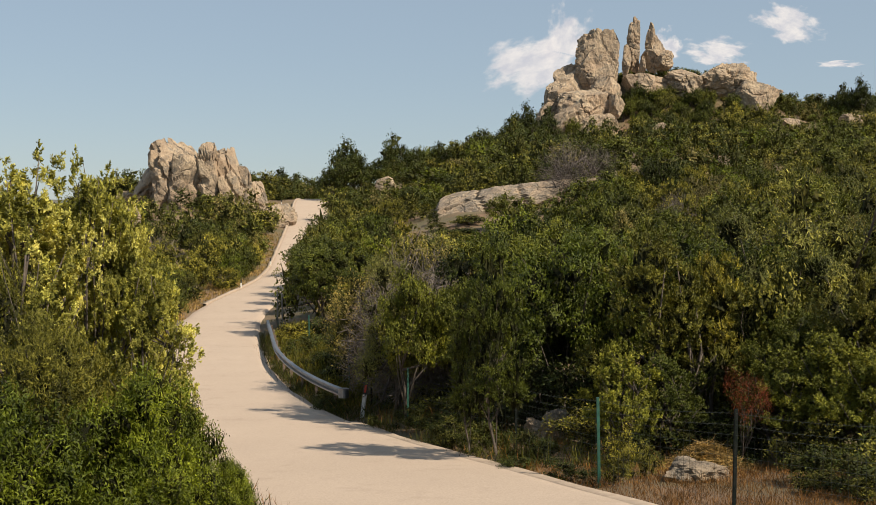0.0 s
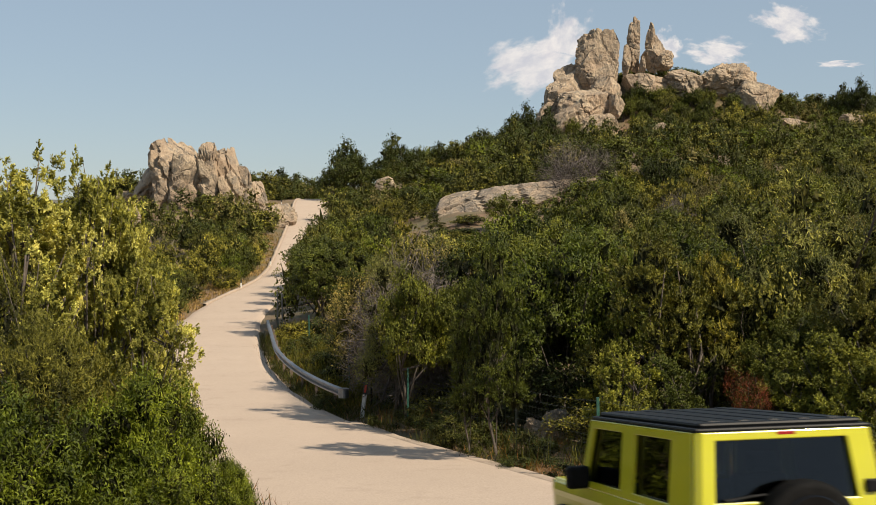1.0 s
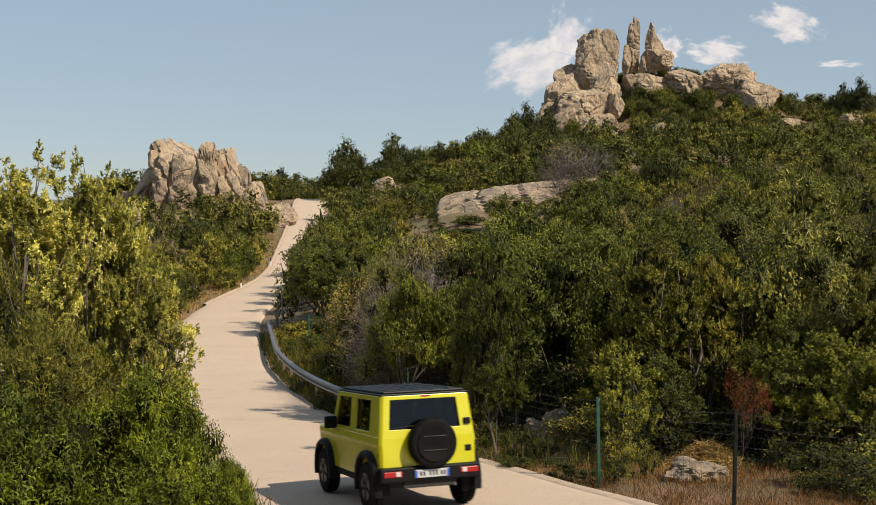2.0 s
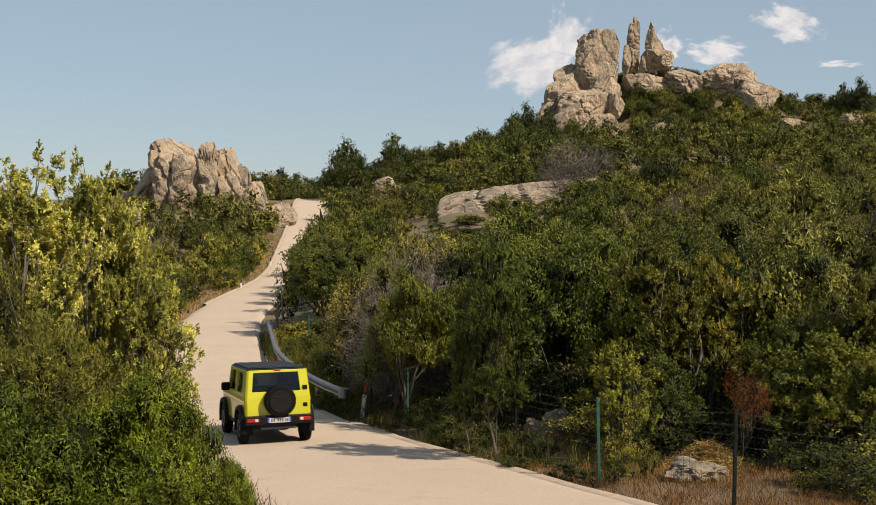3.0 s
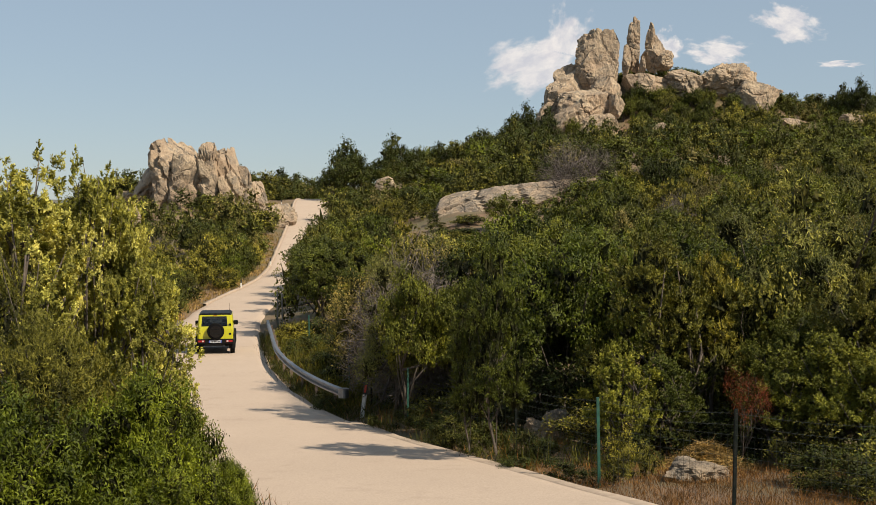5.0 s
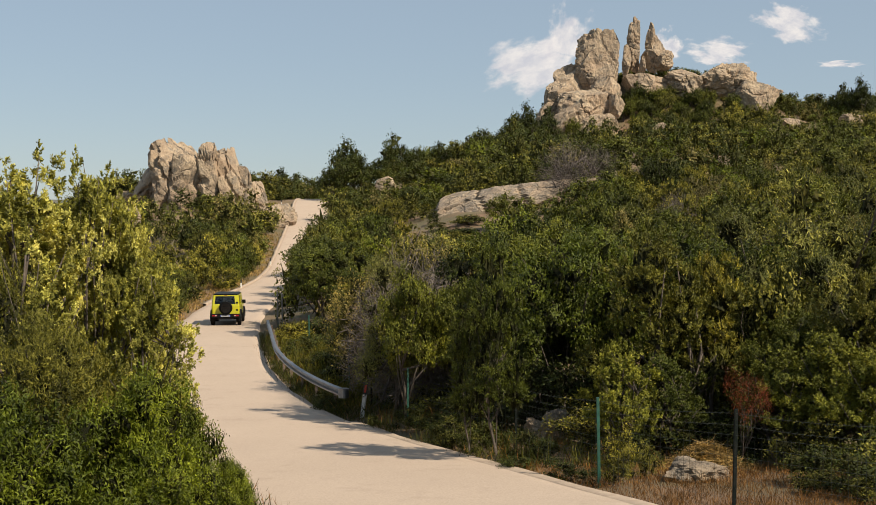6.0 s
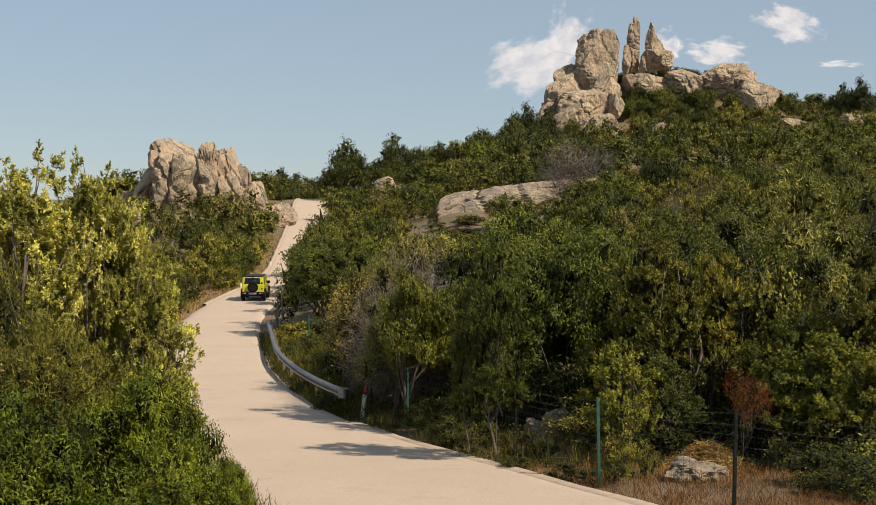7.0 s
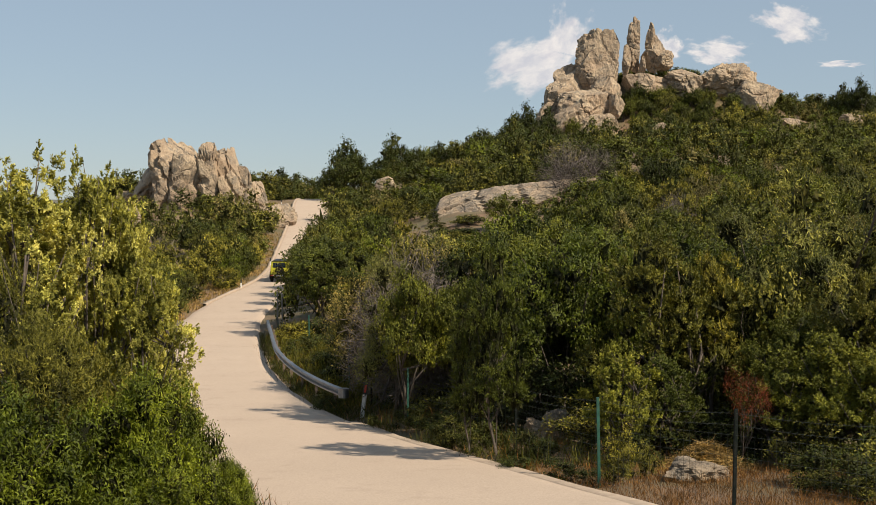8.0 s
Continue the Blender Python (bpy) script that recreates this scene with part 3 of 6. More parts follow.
def make_tufted(name, label, category, seed, size, boughs, tufts, per, leaf, slim, mat, low=0.12):
    """A conifer of open boughs, each ending in fluffy upturned tufts of fine sprays."""
    rng = np.random.RandomState(seed)
    H, R = size[2], size[0] / 2
    verts, faces, leaves, ends = [], [], [], []
    stems = [[Vector((0.1 * (k - 1) + lean * R * f, 0.12 * (k - 1) + 0.1 * math.sin(4 * f + k), top * H * f - 0.15)) for f in np.linspace(0, 1, 9)] for k, (lean, top) in enumerate([(-0.45, 0.86), (0.1, 0.93), (0.5, 0.8)])]
    for pts in stems:
        tube(verts, faces, pts, [0.055 * (1 - 0.1 * i) for i in range(9)])
    for i in range(boughs):
        h = H * (low + (0.98 - low) * ((i + rng.uniform(0, 1)) / boughs) ** 0.85)
        r = R * math.sqrt(max(0.03, 1 - ((h / H - 0.42) / 0.62) ** 2)) * rng.uniform(0.6, 1.1)
        if h > 0.82 * H:
            r *= 0.55
        a = i * 2.4 + rng.normal() * 0.3
        stem = stems[i % 3]
        b = stem[int(np.clip(8 * (h / H - 0.16), 0, 8))]
        e = Vector((r * math.cos(a), r * math.sin(a), h + rng.normal() * 0.1))
        if h > 0.82 * H:
            b = stem[7]
        m = b.lerp(e, 0.55) + Vector((0, 0, -0.1))
        tube(verts, faces, [b, m, e], [0.022, 0.013, 0.004], 5)
        ends.append(e)
        way = np.array((e - m).normalized())
        near = np.repeat(rng.uniform(0.0, 1.06, tufts // 5 + 1) ** 0.8, 5)[:tufts]
        c = np.array(m) * (1 - near)[:, None] + np.array(e) * near[:, None]
        c = c + np.repeat(rng.normal(size=(tufts // 5 + 1, 3)) * np.array([0.15, 0.15, 0.11]), 5, 0)[:tufts] + rng.normal(size=(tufts, 3)) * 0.055
        ax = unit(way * 0.6 + np.array([0, 0, 0.55]) + rng.normal(size=(tufts, 3)) * 0.45)
        k = np.repeat(np.arange(tufts), per)
        u = rng.uniform(0, 1, len(k))
        d = unit(ax[k] * 0.6 + rng.normal(size=(len(k), 3)) * 0.6)
        ln = leaf * (1.3 - 0.6 * u) * rng.uniform(0.7, 1.25, len(k))
        pos = c[k] + ax[k] * (u * 0.12)[:, None] + d * (ln * 0.45)[:, None]
        out = unit(c - np.array([0, 0, h * 0.8]))
        leaves.append(leaf_quads(rng, pos, d, ln, ln * slim, out[k] + np.array([0, 0, 0.3]), 0.45))
    return plant_kind(name, label, category, quads_mesh("crown", pointed(np.concatenate(leaves)), mat), link_mesh("trunk", verts, faces, BARK, True))


BIG_OAK = [make_leafy("holm_oak", "dense dark green holm oak above the roadside scrub", "tree", 11, (4.2, 4.2, 4.6), 700, 26, 0.085, 0.1, 0.65, LEAF_OAK, lobes=34, low=0.36, billow=(0.12, 0.25), far=True, lump=0.66),
           make_leafy("holm_oak", "rounded green holm oak with a dense leafy crown", "tree", 12, (4.0, 4.0, 4.2), 700, 26, 0.085, 0.1, 0.65, LEAF_OAK_GREEN, lobes=34, low=0.3, billow=(0.12, 0.25), far=True, lump=0.66)]
MID_JUNIPER = [make_spray("juniper_tree", "olive brown juniper with feathery upright sprays", "tree", 21, (3.2, 3.2, 4.6), 800, 28, 0.2, 0.095, 0.42, LEAF_JUNIPER_DARK, stems=2, lobes=40, low=0.34, billow=(0.1, 0.2), far=True, lump=0.62),
               make_spray("juniper_tree", "yellowish green juniper with feathery sprays", "tree", 22, (3.0, 3.0, 4.2), 800, 28, 0.18, 0.095, 0.42, LEAF_JUNIPER_MID, stems=2, lobes=40, low=0.34, billow=(0.1, 0.2), far=True, lump=0.62)]
TUFT = make_tufted("juniper_tree", "low juniper with fluffy olive green tufts", "tree", 27, (2.2, 2.2, 2.6), 44, 25, 22, 0.07, 0.48, LEAF_JUNIPER_MID, low=0.4)
SLIM = make_spray("juniper_tree", "slim pointed young juniper beside the wire fence", "tree", 26, (1.5, 1.5, 4.0), 520, 24, 0.2, 0.078, 0.38, LEAF_JUNIPER_GREEN, radius=0.035, lobes=30, low=0.3, billow=(0.12, 0.22), far=True, lump=0.62)
OLIVE = [make_leafy("wild_olive", "grey-green wild olive with fine narrow leaves", "tree", 31, (4.0, 4.0, 4.6), 1100, 24, 0.12, 0.10, 0.28, LEAF_OLIVE, stems=2, lobes=40, low=0.24, billow=(0.12, 0.22), far=True, lump=0.55)]
BUSH = [make_leafy("scrub_bush", "dense dark green evergreen bush on the slope", "bush", 41, (4.2, 4.2, 3.4), 300, 13, 0.11, 0.16, 0.66, LEAF_OAK, low=0.0, far=True, lump=0.76, lobes=20, billow=(0.17, 0.34)),
        make_leafy("scrub_bush", "olive green bush on the scrubby slope", "bush", 42, (4.4, 4.4, 3.2), 300, 13, 0.11, 0.16, 0.62, LEAF_MACCHIA, low=0.0, far=True, lump=0.76, lobes=20, billow=(0.17, 0.34)),
        make_spray("scrub_bush", "feathery olive bush on the scrubby slope", "bush", 43, (4.0, 4.0, 3.4), 360, 13, 0.22, 0.15, 0.55, LEAF_JUNIPER_DARK, low=0.0, far=True, lump=0.74, lobes=22, billow=(0.16, 0.3)),
        make_leafy("scrub_bush", "bright green leafy bush on the slope", "bush", 44, (4.0, 4.0, 3.0), 300, 13, 0.11, 0.155, 0.62, LEAF_LENTISK, low=0.0, far=True, lump=0.76, lobes=20, billow=(0.17, 0.34)),
        make_leafy("scrub_bush", "greyish thin-leaved bush on the slope", "bush", 45, (3.6, 3.6, 2.8), 340, 14, 0.14, 0.14, 0.5, LEAF_GREY, low=0.0, far=True, lump=0.7, lobes=22, billow=(0.16, 0.3))]
MID_TREE = [make_leafy("scrub_tree", "dark green low tree in the roadside thicket", "tree", 46, (4.0, 4.0, 3.8), 480, 16, 0.09, 0.12, 0.68, LEAF_OAK, low=0.0, far=True, lobes=26, lump=0.72, billow=(0.14, 0.28)),
            make_leafy("scrub_tree", "olive green low tree in the roadside thicket", "tree", 47, (4.0, 4.0, 3.6), 480, 16, 0.09, 0.12, 0.62, LEAF_MACCHIA, low=0.0, far=True, lobes=26, lump=0.72, billow=(0.14, 0.28)),
            make_spray("scrub_tree", "feathery yellowish tree in the roadside thicket", "tree", 48, (3.6, 3.6, 4.0), 500, 15, 0.22, 0.115, 0.46, LEAF_JUNIPER_MID, low=0.0, far=True, lobes=26, lump=0.7, billow=(0.13, 0.26)),
            make_leafy("scrub_tree", "thin greyish shrub tree in the roadside thicket", "tree", 49, (3.8, 3.8, 3.6), 460, 16, 0.15, 0.095, 0.42, LEAF_GREY, low=0.0, far=True, lobes=26, lump=0.6, billow=(0.13, 0.26))]
SKY_OAK = make_leafy("holm_oak", "dark rounded holm oak standing on the skyline", "tree", 58, (4.2, 4.2, 4.4), 420, 12, 0.12, 0.15, 0.66, LEAF_EVERGREEN, low=0.1, far=True, lump=0.76, lobes=24, billow=(0.15, 0.3))
UNDER = [make_leafy("undergrowth_bush", "low dark green bush under the roadside trees", "bush", 56, (4.0, 4.0, 3.6), 230, 11, 0.2, 0.2, 0.5, LEAF_EVERGREEN, low=0.0, far=True, lobes=20, lump=0.6, billow=(0.14, 0.3)),
         make_leafy("undergrowth_bush", "low olive green bush under the roadside trees", "bush", 57, (4.0, 4.0, 3.4), 230, 11, 0.2, 0.2, 0.45, LEAF_MACCHIA, low=0.0, far=True, lobes=20, lump=0.6, billow=(0.14, 0.3))]


def make_dead():
    st, q = twigs(51, (3.6, 3.6, 3.2), 3600, DEAD_TWIG)
    return plant_kind("bare_shrub", "bare grey twiggy shrub without leaves", "bush", quads_mesh("crown", q, DEAD_TWIG), trunk_mesh(51, (3.6, 3.6, 3.2), st, 0.06, 3, DEAD_TWIG, 22))


DEAD = make_dead()
USED = set()


def plant(model, x, y, scale=1.0, turn=0.0, tall=1.0, group="", sink=0.0):
    m = Matrix.LocRotScale((x, y, gz(x, y) - sink), Euler((0, 0, turn)), (scale, scale, scale * tall))
    if model not in USED:
        USED.add(model)
        model.matrix_basis = m
        ob = model
    else:
        ob = copy_thing(model, Matrix.Identity(4))
        ob.matrix_basis = m
    if group:
        ob["group"] = group
    return ob


def plant_to(model, x, y, top, width, turn=0.0, group="", narrow=False):
    """A plant whose crown reaches the height top (above the datum) and is that wide."""
    w, h = EXTENT[model]
    high = (top - gz(x, y)) / h
    s = width / w if narrow else max(width / w, min(high / 1.3, 1.45 * width / w))
    return plant(model, x, y, s, turn, high / s, group)


def rock(name, label, centre, size, seed, square=2.6, rough=0.16, turn=0.0, tilt=0.0, crack=0.10, detail=5, category="rock", upright=1.0, taper=0.0, cuts=20, joints=1.3, pits=0.8, grey=False):
    """A weathered granite mass: a rounded block worn by relief at three sizes and split by joints."""
    bm = bmesh.new()
    bmesh.ops.create_icosphere(bm, subdivisions=detail, radius=1.0)
    o = Vector((seed * 7.31, seed * 3.17, seed * 1.7))
    s = max(size)
    pick = random.Random(seed)
    planes = [(Vector((pick.gauss(0, 1), pick.gauss(0, 1), pick.gauss(0, 0.8))).normalized(), pick.uniform(0.56, 0.94)) for _ in range(cuts)]
    for v in bm.verts:
        d = v.co.normalized()
        k = (abs(d.x) ** square + abs(d.y) ** square + abs(d.z) ** square) ** (-1 / square)
        p = d * k
        for pn, pd in planes:
            over = p.dot(pn) - pd
            if over > 0:
                p = p - pn * over * 0.96
        q = Vector((p.x * size[0], p.y * size[1], p.z * size[2])) / s
        n1 = noise.noise(q * 1.5 + o) * rough * 0.7
        n2 = (noise.ridged_multi_fractal(q * 2.2 + o, 0.9, 2.1, 5, 1.0, 2.0) - 1.0) * rough * 0.14 + noise.fractal(q * 7 + o, 0.7, 2.1, 5) * rough * 0.3
        cell = noise.voronoi(Vector((q.x * joints, q.y * joints, q.z * joints * upright)) + o + Vector((n2, n1, n2)) * 1.5)[0]
        joint = max(0.0, 1 - (cell[1] - cell[0]) / 0.075) ** 0.6 * crack
        pit = max(0.0, noise.noise(q * 3.4 + o * 2) - 0.28 + 0.06 * (pits > 1)) * rough * pits
        p = p * (1 + n1 + n2 - joint - pit)
        thin = 1 - taper * (p.z + 0.2)
        p = Vector((p.x * thin, p.y * thin, p.z))
        v.co = Vector((p.x * size[0], p.y * size[1], p.z * size[2]))
    me = bpy.data.meshes.new(name)
    bm.to_mesh(me)
    bm.free()
    me.materials.append(GRANITE_GREY if grey else GRANITE)
    ob = new(name, me)
    ob.matrix_basis = Matrix.Translation(centre) @ Euler((0, tilt, turn)).to_matrix().to_4x4()
    return tagged(ob, label, category)


SUMMIT = "weathered beige granite boulder of the hilltop tor"
SUMMIT_ROCKS = [
    #(centre, half sizes, squareness, tilt, narrowing towards the top)
    ((30.12, 222.00, 36.56), (4.7, 4.0, 5.2), 4.4, -0.12, 0.12), ((23.08, 221.00, 30.05), (4.0, 4.0, 5.6), 2.8, 0.35, 0.1), ((26.83, 214.00, 26.73), (6.4, 4.5, 4.2), 3.6, 0.1, 0.0),
    ((22.65, 211.00, 23.84), (3.6, 3.0, 2.8), 2.8, 0.0, 0.0), ((28.00, 209.00, 22.47), (4.6, 3.0, 2.3), 3.0, -0.1, 0.0), ((31.81, 212.00, 26.74), (1.7, 1.8, 2.4), 3.0, 0.1, 0.0), ((20.62, 216.00, 25.91), (2.6, 2.6, 3.0), 2.8, 0.2, 0.0),
    ((37.06, 222.00, 38.24), (1.75, 1.6, 5.2), 4.0, 0.02, 0.22), ((37.16, 222.00, 41.39), (1.05, 1.1, 2.9), 3.4, -0.06, 0.25), ((35.25, 220.50, 35.73), (1.3, 1.3, 3.0), 3.2, 0.1, 0.2), ((38.29, 220.50, 35.10), (0.8, 1.0, 1.7), 3.0, 0.0, 0.3),
    ((41.07, 222.00, 37.19), (2.9, 2.2, 3.6), 3.4, 0.06, 0.5), ((40.22, 222.00, 39.50), (1.5, 1.3, 3.2), 3.0, 0.1, 0.35), ((40.31, 222.00, 41.49), (0.7, 0.8, 2.0), 2.8, -0.05, 0.3), ((42.36, 221.00, 35.59), (2.0, 2.0, 2.2), 3.0, 0.3, 0.2),
    ((38.6, 220.00, 31.4), (4.6, 3.0, 2.0), 3.2, 0.05, 0.0), ((31.60, 219.00, 30.34), (3.0, 2.6, 3.4), 3.0, 0.0, 0.0),
    ((52.47, 222.00, 32.36), (5.6, 4.4, 3.7), 5.0, -0.04, 0.0), ((46.99, 221.00, 31.83), (4.4, 4.0, 3.4), 4.0, 0.15, 0.0), ((57.45, 222.50, 31.58), (3.4, 3.0, 3.6), 3.4, 0.0, 0.0),
    ((58.79, 218.00, 29.40), (5.2, 4.0, 3.6), 2.5, -0.1, 0.0)]
LEFT_ROCKS = [
    ((-31.0, 140.4, 9.9), (3.7, 3.2, 6.2), 3.2, 0.05), ((-30.2, 138.0, 8.6), (2.6, 2.0, 5.2), 3.0, 0.06), ((-27.0, 139.6, 9.4), (1.8, 2.8, 5.5), 5.0, 0.01),
    ((-24.5, 139.6, 9.1), (1.8, 2.6, 5.4), 3.4, -0.12), ((-22.9, 139.6, 8.3), (1.4, 2.2, 3.9), 3.2, -0.16), ((-21.3, 140.0, 8.1), (1.0, 1.4, 2.4), 2.8, -0.2),
    ((-29.0, 142.0, 8.2), (6.6, 4.0, 3.2), 2.8, 0.0), ((-35.0, 142.2, 8.4), (2.2, 3.0, 4.8), 2.6, 0.5), ((-37.4, 143.0, 7.4), (2.0, 2.4, 2.2), 2.6, 0.5)]
LONE_ROCKS = [
    ((-18.35, 132.00, 6.15), (2.5, 2.2, 1.9), 2.2, 0.0, "rounded bare granite boulder beside the climbing road"),
    ((-30.72, 118.00, 5.85), (1.0, 1.0, 1.2), 2.6, 0.2, "pale granite block standing among bushes"),
    ((7.79, 125.00, 6.41), (13.5, 8.0, 3.9), 2.0, -0.22, "broad sloping granite slab stained grey"),
    ((18.90, 132.00, 9.04), (9.0, 4.5, 2.4), 2.4, 0.0, "low sloping granite ledge on the hillside"),
    ((24.57, 160.00, 14.37), (2.2, 2.0, 2.0), 2.3, 0.1, "rounded granite boulder on the scrubby slope"),
    ((37.44, 196.00, 20.67), (2.0, 1.6, 1.5), 2.5, 0.0, "rounded granite boulder on the scrubby slope"),
    ((56.63, 196.00, 19.74), (3.4, 2.4, 1.9), 2.6, 0.1, "angular granite outcrop on the hillside"),
    ((59.24, 190.00, 17.32), (3.6, 2.2, 1.2), 2.6, 0.0, "low granite outcrop on the hillside"),
    ((61.16, 205.00, 22.73), (2.0, 1.8, 1.6), 2.6, 0.0, "angular granite outcrop on the hillside"),
    ((76.04, 214.00, 24.10), (3.4, 2.0, 1.4), 2.6, 0.0, "low granite outcrop on the hillside"),
    ((-6.71, 150.00, 10.39), (1.6, 1.4, 1.4), 2.6, 0.1, "small granite outcrop among bushes"),
    ((-12.96, 148.00, 8.08), (0.6, 0.6, 0.5), 2.4, 0.0, "small granite boulder near the road's crest"),
    ((4.45, 20.30, 1.03), (0.78, 0.55, 0.26), 2.3, 0.16, "flat grey granite stone in dry grass"),
    ((2.6, 25.60, 0.98), (0.46, 0.4, 0.44), 2.6, 0.1, "grey granite boulder behind the wire fence"),
    ((2.2, 25.80, 0.85), (0.36, 0.3, 0.3), 2.6, 0.1, "grey granite boulder behind the wire fence")]


def build_rocks():
    for i, (c, s, sq, tl, narrow) in enumerate(SUMMIT_ROCKS):
        spire = narrow > 0.15
        if not spire:
            c, s = (c[0], c[1], c[2] - 0.25 * s[2]), (s[0] * 1.06, s[1], s[2] * 1.25)
        rock("granite_boulder", SUMMIT, c, s, 3 + i + (i >= 16) + 2 * (i >= 20), sq, 0.24 if spire else 0.15, 0.0, tl, 0.14 if spire else 0.10, 6 if max(s) > 4.6 else 5, taper=narrow, cuts=14,
             joints=2.4 if spire else 1.25, upright=1.6 if spire else 0.7, pits=1.6)["group"] = "hilltop tor"
    for i, (c, s, sq, tl) in enumerate(LEFT_ROCKS):
        rock("granite_pillar", "fissured beige granite mass beside the road's crest", c, s, 40 + i, sq, 0.14, 0.0, tl, 0.17, 6, upright=0.55, taper=0.05, cuts=10, joints=1.6, pits=3.2)["group"] = "roadside tor"
    for i, (c, s, sq, tl, lab) in enumerate(LONE_ROCKS):
        rock("granite_boulder", lab, c, s, 80 + i, sq, 0.13 if s[0] > 5 else 0.32 if c[1] < 30 else 0.17, 0.0, tl, 0.07 if s[0] > 5 else 0.14, 6 if s[0] > 5 else 5, cuts=12 if s[0] > 5 else 16, joints=2.6 if s[0] > 5 else 1.6, grey=s[0] > 5 or c[1] < 30)
    # bedrock under the tors
    for c, s in (((27.23, 224.00, 29.32), (7.0, 5, 6.5)), ((-30.16, 146.00, 6.93), (8.0, 5.0, 3.4))):
        rock("bedrock", "broken granite bedrock under the tor", c, s, int(s[0]) + 5, 2.4, 0.14, category="rock")


build_rocks()
# ---- planting ----
RNG = random.Random(5)


def clear(x, y, gap):
    return abs(x - float(road_x(y))) > float(half_width(y)) + gap


def scatter(x0, x1, y0, y1, pitch):
    y = y0
    while y < y1:
        x = x0 + RNG.random() * pitch
        while x < x1:
            px, py = x + RNG.uniform(-0.32, 0.32) * pitch, y + RNG.uniform(-0.32, 0.32) * pitch
            if abs(px) < 0.385 * py + 3:
                yield px, py
            x += pitch
        y += pitch * 0.9


BARE = [((6.55, 124.00, 8.35)[0], 123.0, 6.8, 3.6), ((18.44, 131.00, 9.76)[0], 129.5, 4.6, 1.8), ((-18.47, 132.00, 6.53)[0], 131.5, 3.2, 3.0), ((24.57, 160.00, 14.37)[0], 159.0, 2.6, 2.6),
        ((-29.45, 141.00, 9.09)[0], 141.0, 8.5, 3.0), ((56.63, 196.00, 19.74)[0], 195.0, 3, 2.5), ((59.24, 190.00, 17.32)[0], 189.0, 3, 2.5), (27.5, 203.0, 5.0, 4.0), (24.57, 155.0, 2.6, 6.0), (57.5, 188.0, 4.5, 6.0), (76.0, 210.0, 3.5, 4.0), (-6.7, 146.5, 1.8, 4.0)]


def bare(x, y):
    return any(abs(x - a) < c and -d * 1.4 < y - b < d for a, b, c, d in BARE)


def low_here(x, y):
    """Open ground before the bare slab: only low bushes."""
    return -3 < x < 14 and 90 < y < 121


